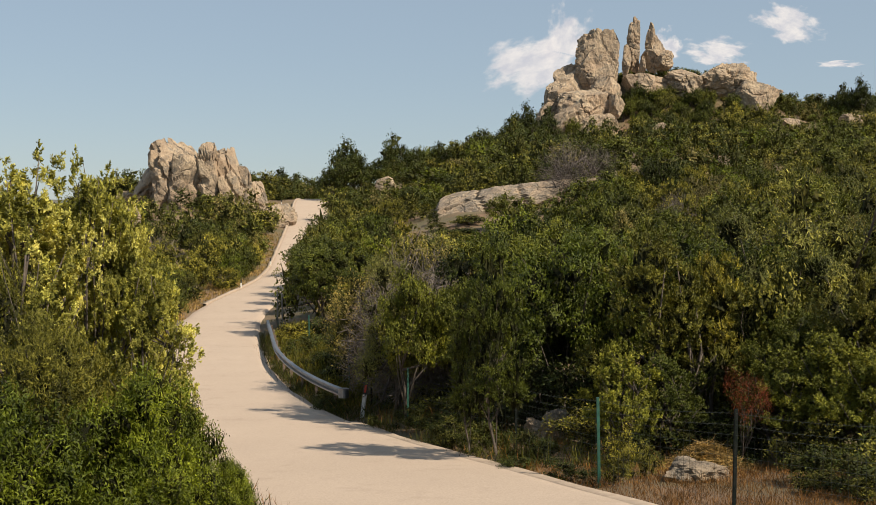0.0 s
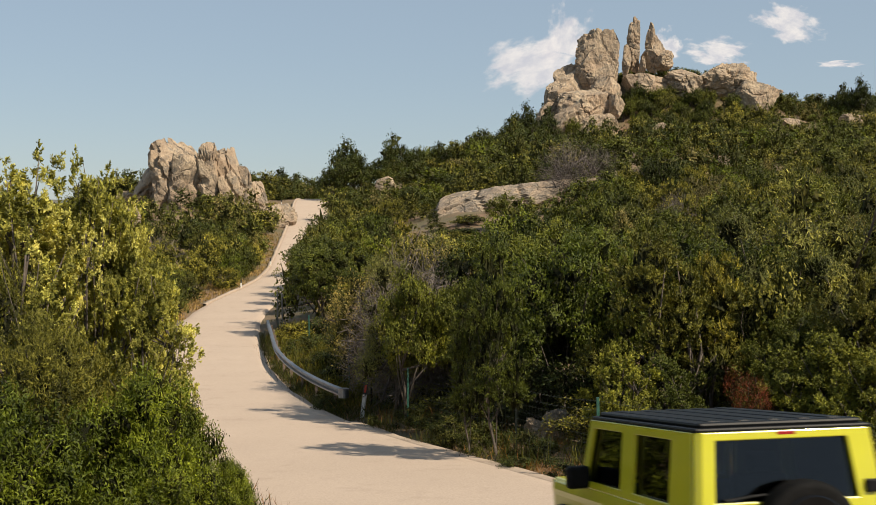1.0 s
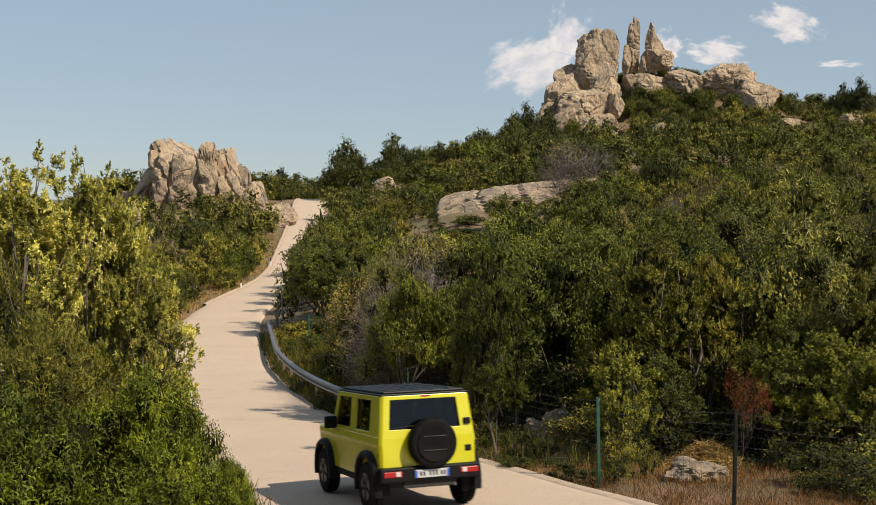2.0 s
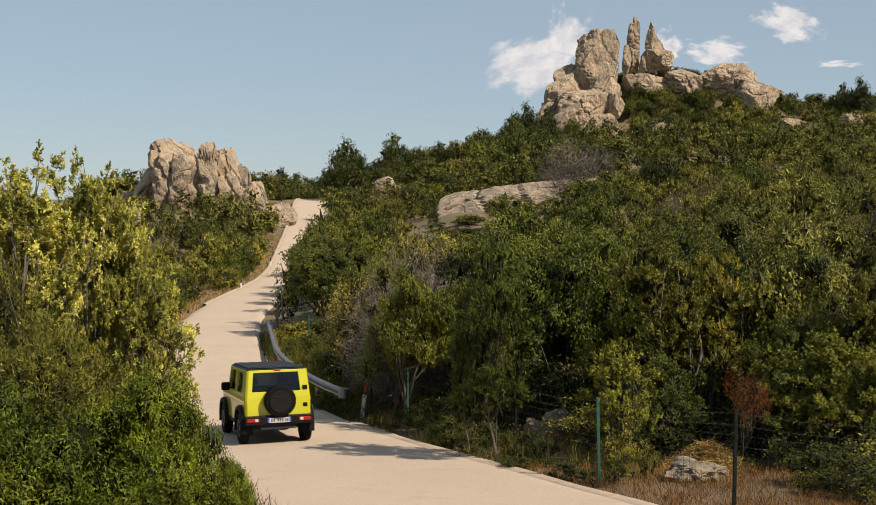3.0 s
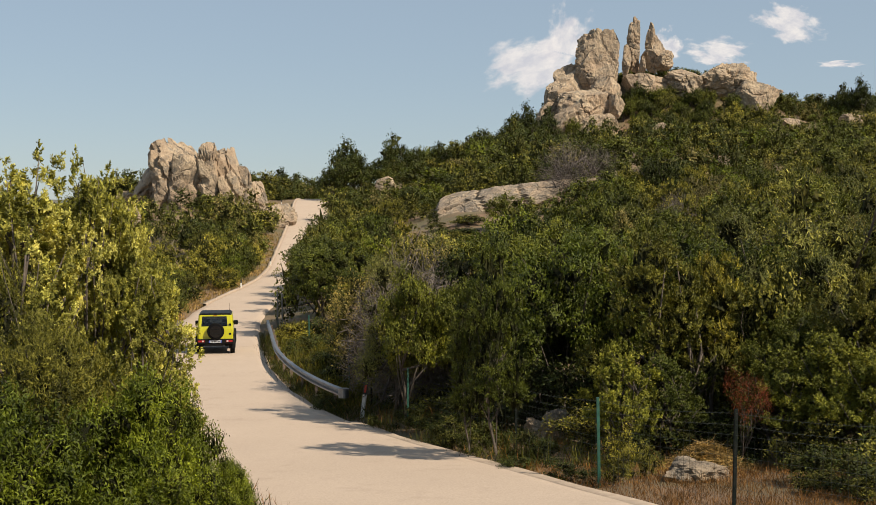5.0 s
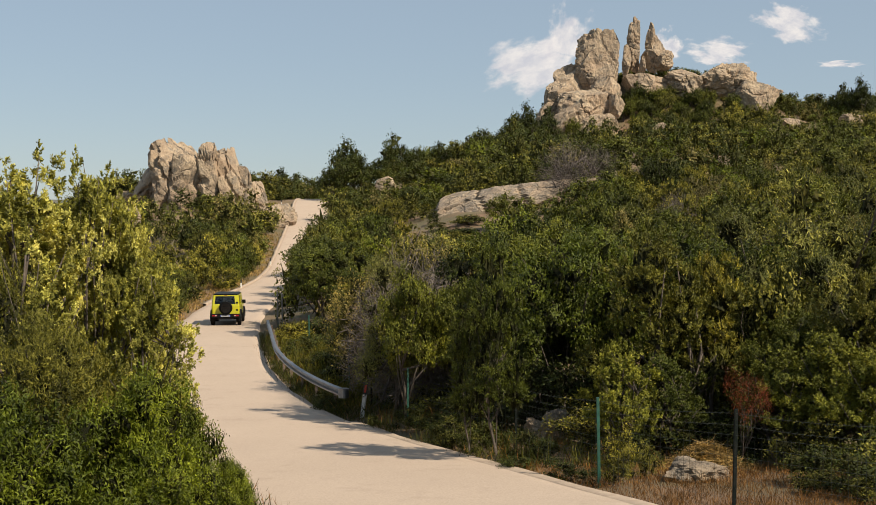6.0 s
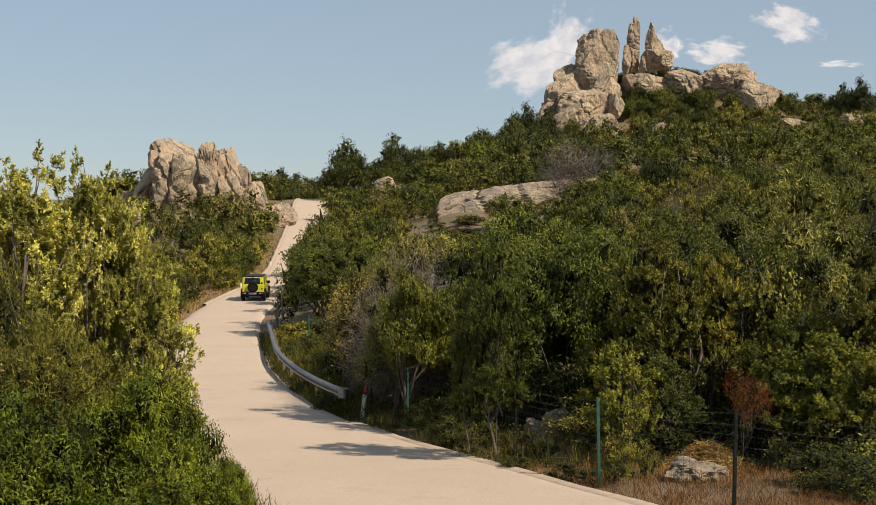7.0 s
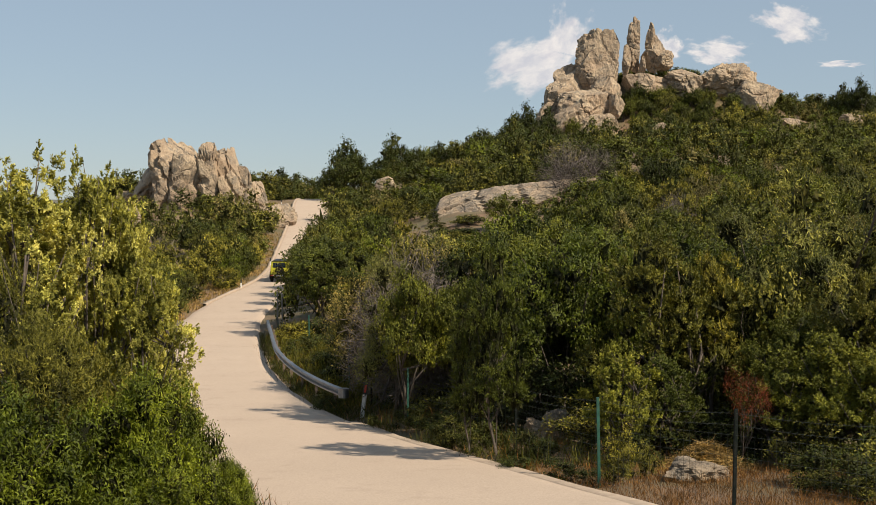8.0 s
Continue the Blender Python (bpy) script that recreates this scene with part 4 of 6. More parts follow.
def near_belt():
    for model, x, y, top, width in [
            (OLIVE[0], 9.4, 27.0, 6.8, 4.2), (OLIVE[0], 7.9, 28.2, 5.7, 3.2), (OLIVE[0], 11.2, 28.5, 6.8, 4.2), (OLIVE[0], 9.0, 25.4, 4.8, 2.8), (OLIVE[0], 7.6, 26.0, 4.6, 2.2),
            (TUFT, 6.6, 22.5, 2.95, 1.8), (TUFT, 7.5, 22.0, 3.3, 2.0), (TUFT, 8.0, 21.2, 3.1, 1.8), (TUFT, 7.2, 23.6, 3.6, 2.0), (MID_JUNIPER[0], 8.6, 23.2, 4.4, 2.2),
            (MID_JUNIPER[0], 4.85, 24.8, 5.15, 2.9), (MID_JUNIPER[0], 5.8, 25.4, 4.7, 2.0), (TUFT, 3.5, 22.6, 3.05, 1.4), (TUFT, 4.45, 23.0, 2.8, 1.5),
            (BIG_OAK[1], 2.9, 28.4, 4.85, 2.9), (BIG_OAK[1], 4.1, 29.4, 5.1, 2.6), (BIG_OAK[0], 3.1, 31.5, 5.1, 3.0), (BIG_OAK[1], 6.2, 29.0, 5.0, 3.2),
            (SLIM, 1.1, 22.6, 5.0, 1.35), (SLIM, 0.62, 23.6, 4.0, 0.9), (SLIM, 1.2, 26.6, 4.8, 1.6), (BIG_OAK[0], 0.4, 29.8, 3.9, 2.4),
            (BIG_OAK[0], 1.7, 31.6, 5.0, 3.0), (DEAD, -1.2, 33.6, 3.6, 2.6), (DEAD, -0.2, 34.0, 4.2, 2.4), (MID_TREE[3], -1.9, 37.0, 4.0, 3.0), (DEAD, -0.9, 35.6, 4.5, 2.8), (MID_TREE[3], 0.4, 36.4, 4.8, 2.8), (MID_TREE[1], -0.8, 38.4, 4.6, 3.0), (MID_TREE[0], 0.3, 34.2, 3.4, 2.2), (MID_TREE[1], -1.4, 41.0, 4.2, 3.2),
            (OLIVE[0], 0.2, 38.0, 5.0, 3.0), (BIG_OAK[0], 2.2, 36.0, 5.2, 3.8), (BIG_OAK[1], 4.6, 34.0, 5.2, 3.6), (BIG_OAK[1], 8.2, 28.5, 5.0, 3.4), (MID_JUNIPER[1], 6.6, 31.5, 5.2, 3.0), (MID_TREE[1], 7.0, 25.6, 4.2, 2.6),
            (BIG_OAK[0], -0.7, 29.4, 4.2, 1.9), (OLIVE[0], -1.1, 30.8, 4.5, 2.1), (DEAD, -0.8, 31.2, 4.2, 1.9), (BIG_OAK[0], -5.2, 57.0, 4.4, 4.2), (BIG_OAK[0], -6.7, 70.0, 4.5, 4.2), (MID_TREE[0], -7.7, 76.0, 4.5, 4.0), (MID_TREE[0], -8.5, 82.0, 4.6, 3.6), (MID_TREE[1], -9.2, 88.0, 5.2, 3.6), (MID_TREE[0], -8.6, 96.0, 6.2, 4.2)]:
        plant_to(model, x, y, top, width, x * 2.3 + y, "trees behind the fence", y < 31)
    for i, (x, y, h, w) in enumerate([(8.6, 21.5, 1.3, 1.8), (7.9, 23.5, 1.6, 2.0), (5.4, 22.6, 1.1, 1.5), (4.3, 23.5, 1.7, 1.7), (4.95, 23.8, 1.6, 1.7), (4.2, 23.0, 1.0, 1.5), (3.2, 24.6, 1.3, 1.7), (1.3, 26.6, 1.2, 1.5),
                                      (0.6, 28.0, 1.2, 1.6), (-0.1, 30.4, 1.3, 1.7), (-0.9, 32.4, 1.3, 1.6), (6.3, 24.2, 1.5, 1.9), (9.6, 22.4, 1.6, 2.0), (3.6, 22.0, 0.8, 1.1), (6.6, 17.9, 0.9, 1.2), (7.5, 18.8, 1.4, 1.6), (6.3, 19.6, 0.9, 1.2), (8.2, 20.0, 1.8, 2.0), (6.9, 21.4, 1.3, 1.6), (2.6, 27.0, 2.2, 2.4), (3.6, 27.6, 2.2, 2.4), (4.6, 27.4, 2.2, 2.4), (5.5, 27.0, 2.0, 2.4), (1.8, 28.8, 2.0, 2.4), (6.6, 27.8, 2.4, 2.6), (4.4, 30.5, 2.6, 2.8), (2.6, 31.0, 2.6, 2.8), (0.3, 25.6, 0.9, 1.0), (1.0, 24.6, 0.8, 1.0), (1.9, 22.9, 0.8, 1.0), (-3.3, 38.5, 1.1, 1.5), (-4.3, 42.5, 1.0, 1.6), (-5.4, 47.0, 1.2, 1.8), (-6.6, 53.0, 1.3, 1.9), (-3.6, 45.0, 1.4, 2.0), (-5.0, 52.0, 1.5, 2.2)]):
        plant_to(UNDER[0] if i % 3 else UNDER[1], x, y, gz(x, y) + h * 0.8, w, i * 1.3, "undergrowth by the fence")
    for i in (0, 2, 3, 5, 7, 8, 10, 12, 13, 18, 20, 21):
        y = 20.2 + i * 0.72
        x = float(road_x(y)) + float(half_width(y)) + 0.95 + 0.5 * math.sin(i * 2.7)
        plant_to(UNDER[0], x, y, gz(x, y) + 0.35 + 0.25 * math.sin(i * 1.7) ** 2, 0.75 + 0.25 * math.cos(i * 3.1), i * 0.9, "undergrowth by the fence")
    for x, y in scatter(-8, 30, 30, 62, 3.6):
        gap = x - float(road_x(y)) - float(half_width(y))
        if gap < 6.5 or (y < 38 and x < 9):
            continue
        k = RNG.random()
        model = MID_TREE[0] if k < 0.38 else MID_TREE[1] if k < 0.72 else MID_TREE[2] if k < 0.86 else MID_TREE[3] if k < 0.97 else DEAD
        plant_to(model, x, y, gz(x, y) + RNG.uniform(2.6, 4.4), RNG.uniform(2.8, 4.2), RNG.uniform(0, 6.28), "trees behind the fence")


def mid_slope():
    for x, y in scatter(-40, 48, 62, 112, 4.4):
        if not clear(x, y, 2.3) or bare(x, y):
            continue
        k = RNG.random()
        cap = 0.26 if low_here(x, y) else 0.7 if x < -22 else 1.0
        model = BUSH[0] if k < 0.3 else BUSH[1] if k < 0.55 else BUSH[2] if k < 0.72 else BUSH[3] if k < 0.85 else BUSH[4] if k < 0.98 else DEAD
        plant_to(model, x, y, gz(x, y) + cap * RNG.uniform(1.8, 4.2) * (1.15 if k < 0.3 else 1.0), RNG.uniform(2.2, 4.3), RNG.uniform(0, 6.28), "bushes on the slope")


def far_slope():
    """Uncounted scrub of the upper slopes, one sheet of leaves."""
    kinds = []
    for s, (size, leaf, slim) in enumerate([((4.0, 4.0, 3.2), 0.27, 0.6), ((4.4, 4.4, 2.8), 0.27, 0.55), ((3.8, 3.8, 3.6), 0.26, 0.55), ((3.4, 3.4, 2.2), 0.26, 0.55)]):
        _, q, core = crown_leaves(60 + s, size, 112, 7, 0.12, leaf * 0.82, slim * 1.15, low=0.0, lobes=10, billow=(0.24, 0.42), lump=0.66)
        kinds.append((np.concatenate([pointed(q), core]), len(q)))
    sheets, slots = [], []
    crest = [(-18.6, 124), (-20.6, 121), (-20.5, 128), (-22.5, 125), (-22, 160), (-24.5, 163), (-27, 166), (-21.5, 167), (-30, 165), (-24, 172), (-11.2, 116), (-11.6, 123), (-12.2, 130),
             (-17.3, 100.5), (-17.4, 96), (-19.0, 103), (-19.4, 109), (-20, 115), (-13.0, 137), (-13.6, 144), (-9.6, 120), (-10.2, 128), (-11.0, 136), (-12.4, 150), (-18.5, 127), (-33, 160), (-36, 150), (-40, 148),
             (-27.0, 188), (-25.2, 189), (-23.6, 188), (-22.0, 190), (-20.6, 191), (-19.4, 192), (-18.4, 194), (-26.0, 193), (-22.8, 195), (-29.0, 190)]
    summit = [(x, y) for x, y in scatter(20, 64, 204, 234, 2.7) if not (y < 224 and x < 34)]
    for x, y in [*scatter(-48, 112, 112, 268, 5.0), *crest, *summit, *scatter(-6, 20, 128, 142, 3.4)]:
        if not clear(x, y, 1.7) or bare(x, y) or (y > 238 and x < 58):
            continue
        k = RNG.randrange(4)
        s, t = RNG.uniform(0.7, 1.4), RNG.uniform(0, 6.28)
        if 185 < y < 236 and 15 < x < 66:
            s *= 0.62
        if low_here(x, y):
            s *= 0.32
        if -14 < x < 3 and 148 < y < 185:
            s *= 0.6
        if 203 < y < 224 and 19 < x < 35:
            continue
        c, n = math.cos(t) * s, math.sin(t) * s
        q = kinds[k][0] @ np.array([[c, n, 0], [-n, c, 0], [0, 0, s * RNG.uniform(0.75, 1.08)]]) + np.array([x, y, gz(x, y)])
        sheets.append(q)
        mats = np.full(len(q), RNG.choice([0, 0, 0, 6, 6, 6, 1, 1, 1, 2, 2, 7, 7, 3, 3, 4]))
        # slot 5: inner leaves in the painted shade colour
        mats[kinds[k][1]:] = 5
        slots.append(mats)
    me = quads_mesh("hillside_scrub", np.concatenate(sheets), [LEAF_OAK, LEAF_MACCHIA, LEAF_JUNIPER_DARK, LEAF_LENTISK, LEAF_GREY, SHADED_CORE_FAR, LEAF_EVERGREEN, LEAF_JUNIPER_MID], np.concatenate(slots))
    tagged(new("hillside_scrub", me), "dense evergreen scrub covering the upper hillside", "scrub", kind="stuff")
    for x, y, top, w in [(-12.4, 160, 16.8, 6.4), (-14.6, 159, 14.6, 4.4), (-10.4, 161, 15.8, 5.2), (-8.2, 164, 15.6, 4.6), (-4.9, 165, 17.9, 5.6), (-6.6, 161, 14.4, 4.6), (-3.0, 166, 16.0, 4.8), (1.4, 171, 17.2, 4.8), (6.2, 177, 19.6, 5.0), (10.6, 184, 22.0, 5.2), (15.2, 194, 25.6, 5.4), (-6.6, 169, 16.2, 3.6), (-14.0, 166, 13.0, 3.2), (-1.4, 170, 15.6, 3.8), (-26.2, 187, 14.2, 5.0), (-23.6, 188, 13.4, 4.6), (-21.2, 189, 12.6, 4.2), (-19.6, 192, 12.4, 3.4), (-29.0, 186, 13.4, 5.0), (4.0, 176, 18.4, 4.6), (8.4, 180, 19.6, 4.8), (13.0, 190, 23.4, 5.0), (17.5, 200, 26.2, 5.0),
                         (61.3, 222, 30.5, 2.8), (33.5, 219, 33.2, 2.6), (36.0, 218.5, 33.0, 3.4), (31.8, 216, 30.5, 2.4), (84.0, 232, 34.0, 6.0), (80.0, 236, 33.5, 5.0)]:
        plant_to(SKY_OAK, x, y, min(top, gz(x, y) + 1.35 * w), w, x, "oaks on the skyline")
    for x, y, top, w in [(36.5, 216, 33.4, 3.4), (34.0, 215, 31.6, 2.8), (38.6, 214, 30.6, 3.2), (41.0, 216, 31.4, 3.0), (44.5, 213, 30.0, 3.6), (36.0, 209, 27.0, 3.4), (48.5, 214, 30.6, 3.4), (53.0, 212, 29.0, 3.6),
                         (40.0, 208, 26.6, 3.6), (46.0, 207, 26.4, 3.8), (51.0, 206, 26.0, 3.6), (43.0, 222, 34.2, 2.4), (40.2, 217.5, 31.6, 3.6), (43.4, 218, 31.4, 3.4), (46.6, 217, 30.4, 3.6), (50.0, 217.5, 30.2, 3.4), (54.0, 216.5, 29.4, 3.4), (38.4, 218.5, 33.0, 2.6), (46.5, 224, 34.6, 2.6), (24.0, 208, 25.0, 2.0), (57.5, 211, 28.0, 3.4)]:
        plant_to(BUSH[int(x) % 2], x, y, min(max(top, gz(x, y) + 1.2), gz(x, y) + 3.9), w, x, "bushes among the tor")


plant_to(DEAD, 13.6, 122.0, 13.8, 6.0, 0.5)
plant_to(DEAD, 16.6, 123.0, 13.2, 5.0, 2.1)
plant_to(DEAD, 13.0, 119.0, 10.4, 5.0, 3.7)
plant_to(MID_TREE[0], 6.6, 104.0, 8.0, 4.4, 1.0, "trees behind the fence")
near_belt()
mid_slope()
far_slope()

# ---- the roadside on the near bank ----
NEAR_JUNIPER = make_tufted("juniper_tree", "yellow-green juniper with fluffy light-tipped tufts", "tree", 23, (2.0, 2.0, 4.4), 76, 25, 29, 0.056, 0.5, LEAF_JUNIPER)
NEAR_DARK = make_spray("juniper_tree", "dull olive juniper with fine upright sprays", "tree", 24, (1.8, 1.8, 2.9), 1300, 30, 0.16, 0.055, 0.24, LEAF_JUNIPER_DARK, far=True, stems=3, radius=0.03, low=0.06, lift=0.8, lobes=50, billow=(0.12, 0.22))
NEAR_LENTISK = make_leafy("lentisk_bush", "glossy bright green leafy bush at the road's edge", "bush", 25, (1.5, 1.5, 2.0), 900, 28, 0.05, 0.052, 0.4, LEAF_LENTISK, stems=3, radius=0.02, low=0.04, lift=0.6, lobes=50, billow=(0.12, 0.22), lump=0.6, far=True)


def near_bank():
    for model, x, y, top, width in [
            (NEAR_JUNIPER, -4.75, 13.4, 6.05, 1.9), (NEAR_JUNIPER, -4.1, 14.0, 6.0, 1.35), (NEAR_JUNIPER, -4.1, 14.7, 5.2, 1.6), (NEAR_JUNIPER, -5.6, 16.5, 5.6, 2.2), (NEAR_JUNIPER, -3.38, 13.5, 4.8, 1.2),
            (NEAR_DARK, -4.1, 11.6, 4.95, 1.7), (NEAR_DARK, -3.6, 12.2, 4.0, 1.1), (NEAR_DARK, -4.9, 11.0, 4.5, 1.8), (NEAR_LENTISK, -3.5, 9.8, 3.95, 1.5), (NEAR_JUNIPER, -3.75, 14.2, 5.4, 1.0), (NEAR_JUNIPER, -4.05, 14.8, 5.75, 1.4), (NEAR_LENTISK, -3.0, 11.4, 3.9, 1.3),
            (NEAR_LENTISK, -2.82, 13.0, 3.3, 0.95), (NEAR_LENTISK, -2.35, 13.4, 2.72, 0.6), (NEAR_LENTISK, -2.6, 10.6, 3.1, 1.1), (NEAR_LENTISK, -4.3, 15.4, 3.4, 1.1)]:
        plant_to(model, x, y, top, width, x * 3.1 + y, narrow=True)
    for x, y in scatter(-30, -4, 20, 62, 3.6):
        if x > -0.28 * y - 2 and clear(x, y, 2.2) and x < float(road_x(y)):
            plant_to(RNG.choice([BUSH[0], BUSH[1], BUSH[2], BUSH[3]]), x, y, gz(x, y) + RNG.uniform(1.5, 2.6), RNG.uniform(2.4, 3.4), RNG.uniform(0, 6), "bushes on the slope")


near_bank()


def verge_bushes():
    """Bushes that come down to the kerb on the climbing verge, with two straw gaps."""
    for i in range(30):
        y = 46 + i * 2.35
        opening = 1.5 if 77 < y < 88 or y > 104 else 0.0
        h = RNG.uniform(1.5, 2.7)
        x = float(road_x(y)) - float(half_width(y)) - 1.35 - opening - RNG.uniform(0, 0.7)
        plant_to(RNG.choice(BUSH[:4]), x, y, gz(x, y) + h, RNG.uniform(2.0, 2.9), RNG.uniform(0, 6), "bushes on the slope")


verge_bushes()


# ---- grass and weeds ----
def tufts(name, label, spots, mat, per, height, width, seed):
    """Uncounted blades, standing in tufts."""
    rng = np.random.RandomState(seed)
    base = np.array([(x, y, gz(x, y)) for x, y in spots])
    k = np.repeat(np.arange(len(base)), per)
    d = unit(rng.normal(size=(len(k), 3)) * np.array([0.45, 0.45, 0.1]) + np.array([0, 0, 1.0]))
    ln = height * rng.uniform(0.35, 1.2, len(k)) * np.repeat(rng.uniform(0.4, 1.3, len(base)), per)
    pos = base[k] + rng.normal(size=(len(k), 3)) * np.array([0.16, 0.16, 0]) + d * (ln * 0.5)[:, None]
    me = quads_mesh(name, leaf_quads(rng, pos, d, ln, width * rng.uniform(0.6, 1.4, len(k))), mat)
    return tagged(new(name, me), label, "grass", kind="stuff")


def along_edge(n, side, y0, y1, g0, g1):
    out = []
    while len(out) < n:
        y = RNG.uniform(y0, y1)
        g = RNG.uniform(g0, g1)
        if RNG.random() < 0.75 + 0.5 * float(waves(y * 2, g * 3, 6, 9)):
            out.append((float(road_x(y)) + side * (float(half_width(y)) + g), y))
    return out


def build_grass():
    tufts("dry_grass", "dry straw-brown grass along the fence", along_edge(1600, 1, 12, 22.0, 0.5, 6.5), GRASS_DRY, 18, 0.19, 0.0075, 1)
    tufts("dry_grass", "dry straw-brown grass on the road verge", along_edge(700, -1, 60, 124, 0.4, 3.2), GRASS_STRAW, 12, 0.4, 0.04, 2)
    tufts("weeds", "green and straw weeds along the wire fence", along_edge(230, 1, 21.5, 37, 0.45, 2.6), GRASS_GREEN, 16, 0.45, 0.014, 3)
    tufts("weeds", "tall yellow-green weeds behind the guardrail", along_edge(1100, 1, 33, 60, 1.0, 6.5), GRASS_GREEN, 22, 0.6, 0.02, 4)
    tufts("weeds", "olive weeds crowding under the guardrail", along_edge(420, 1, 31, 58, 0.32, 1.1), GRASS_GREEN, 22, 0.34, 0.014, 9)
    tufts("dry_grass", "dry seed stalks among roadside weeds", along_edge(420, 1, 20, 60, 0.5, 4.0), GRASS_DRY, 8, 0.5, 0.007, 5)
    tufts("weeds", "low weeds at the near road edge", along_edge(260, -1, 9, 30, 0.1, 1.6), GRASS_GREEN, 14, 0.32, 0.014, 6)
    tufts("dry_grass", "dry stalks at the near road edge", along_edge(160, -1, 9, 60, 0.1, 1.5), GRASS_DRY, 8, 0.45, 0.012, 7)


build_grass()


def build_dry_growth():
    red = make_leafy("withered_bush", "small withered bush with rust-red leaves", "bush", 71, (1.3, 1.3, 1.5), 260, 16, 0.07, 0.035, 0.5, LEAF_RUST, radius=0.025, lobes=14, low=0.5)
    plant_to(red, 5.75, 21.9, 2.65, 0.75, narrow=True)
    rng = np.random.RandomState(8)
    n = 2600
    off = rng.normal(size=(n, 2)) * np.array([0.5, 0.34])
    lie = unit(rng.normal(size=(n, 3)) * np.array([1, 1, 0.28]))
    up = 0.5 * np.exp(-(off[:, 0] / 0.6) ** 2 - (off[:, 1] / 0.45) ** 2) * rng.uniform(0.4, 1.05, n) + 0.02
    pos = np.stack([5.05 + off[:, 0], 21.9 + off[:, 1], ground_z(5.05 + off[:, 0], 21.9 + off[:, 1]) + up], 1)
    ln = rng.uniform(0.12, 0.5, n)
    me = quads_mesh("brush_heap", leaf_quads(rng, pos, lie, ln, rng.uniform(0.006, 0.022, n), np.array([[0.0, 0.0, 1.0]]), 0.6), GRASS_STRAW)
    tagged(new("brush_heap", me), "heap of cut dry brush and straw", "brush", kind="stuff")


build_dry_growth()
for bx, by, btop, bw in ((3.05, 19.7, 1.6, 0.55), (3.7, 20.6, 1.55, 0.5), (3.4, 21.2, 1.75, 0.7), (6.1, 18.6, 1.5, 0.8), (6.6, 17.6, 1.7, 0.9)):
    plant_to(UNDER[1], bx, by, btop, bw, bx * 2, "undergrowth by the fence", True)


# ---- guardrail, fence and marker posts ----
def edge_point(y, gap, up=0.0, side=1):
    t = Vector((float(road_x(y + 0.5) - road_x(y - 0.5)), 1.0, 0)).normalized()
    p = Vector((float(road_x(y)), y, float(road_z(y)))) + Vector((t.y, -t.x, 0)) * side * (float(half_width(y)) + gap)
    p.z += up
    return p


def build_guardrail():
    base = edge_point(44, 0.6)
    rail = new("guardrail")
    rail.location = base
    tagged(rail, "curved galvanised steel guardrail on short posts", "guardrail")
    prof = [(-0.02, 0.44), (-0.075, 0.47), (-0.08, 0.53), (-0.03, 0.57), (-0.025, 0.60), (-0.03, 0.63), (-0.08, 0.67), (-0.075, 0.73), (-0.02, 0.76), (0.0, 0.76), (-0.05, 0.72), (-0.055, 0.68), (0.0, 0.63), (0.005, 0.60), (0.0, 0.57), (-0.055, 0.52), (-0.05, 0.48), (0.0, 0.44)]
    ys = np.arange(31.2, 58.5, 0.5)
    verts, faces, k = [], [], len(prof)
    for i, y in enumerate(ys):
        for g, u in prof:
            verts.append(edge_point(y, 0.45 + g * 1.5 + 0.25 * step((y - 40) / 15), 0.45 + (u - 0.44) * 0.72) - base)
        if i:
            faces += [((i - 1) * k + j, (i - 1) * k + (j + 1) % k, i * k + (j + 1) % k, i * k + j) for j in range(k)]
    mesh_part("beam", link_mesh("beam", verts, faces, STEEL), rail)
    bm = bmesh.new()
    bmesh.ops.create_cone(bm, cap_ends=True, segments=16, radius1=0.17, radius2=0.17, depth=0.25)
    bmesh.ops.scale(bm, vec=(0.85, 1.0, 1.0), verts=bm.verts)
    bmesh.ops.translate(bm, vec=edge_point(31.1, 0.42, 0.56) - base, verts=bm.verts)
    part("end_terminal", bm, STEEL, rail, "rounded steel end piece")
    for y in np.arange(32.5, 58.5, 2.6):
        bm = bmesh.new()
        box(bm, 0.02, 0.10, -0.05, 0.05, -0.35, 0.62, 0.006)
        bmesh.ops.translate(bm, vec=edge_point(y, 0.48 + 0.25 * float(step((y - 40) / 15))) - base, verts=bm.verts)
        part("post", bm, RUSTY, rail)


FENCE = [(5.5, 13.2), (4.16, 16.4), (2.72, 19.7), (1.56, 23.5), (-0.75, 29.0), (-1.84, 32.5), (-2.9, 38.0), (-5.5, 50.0), (-8.4, 61.5)]


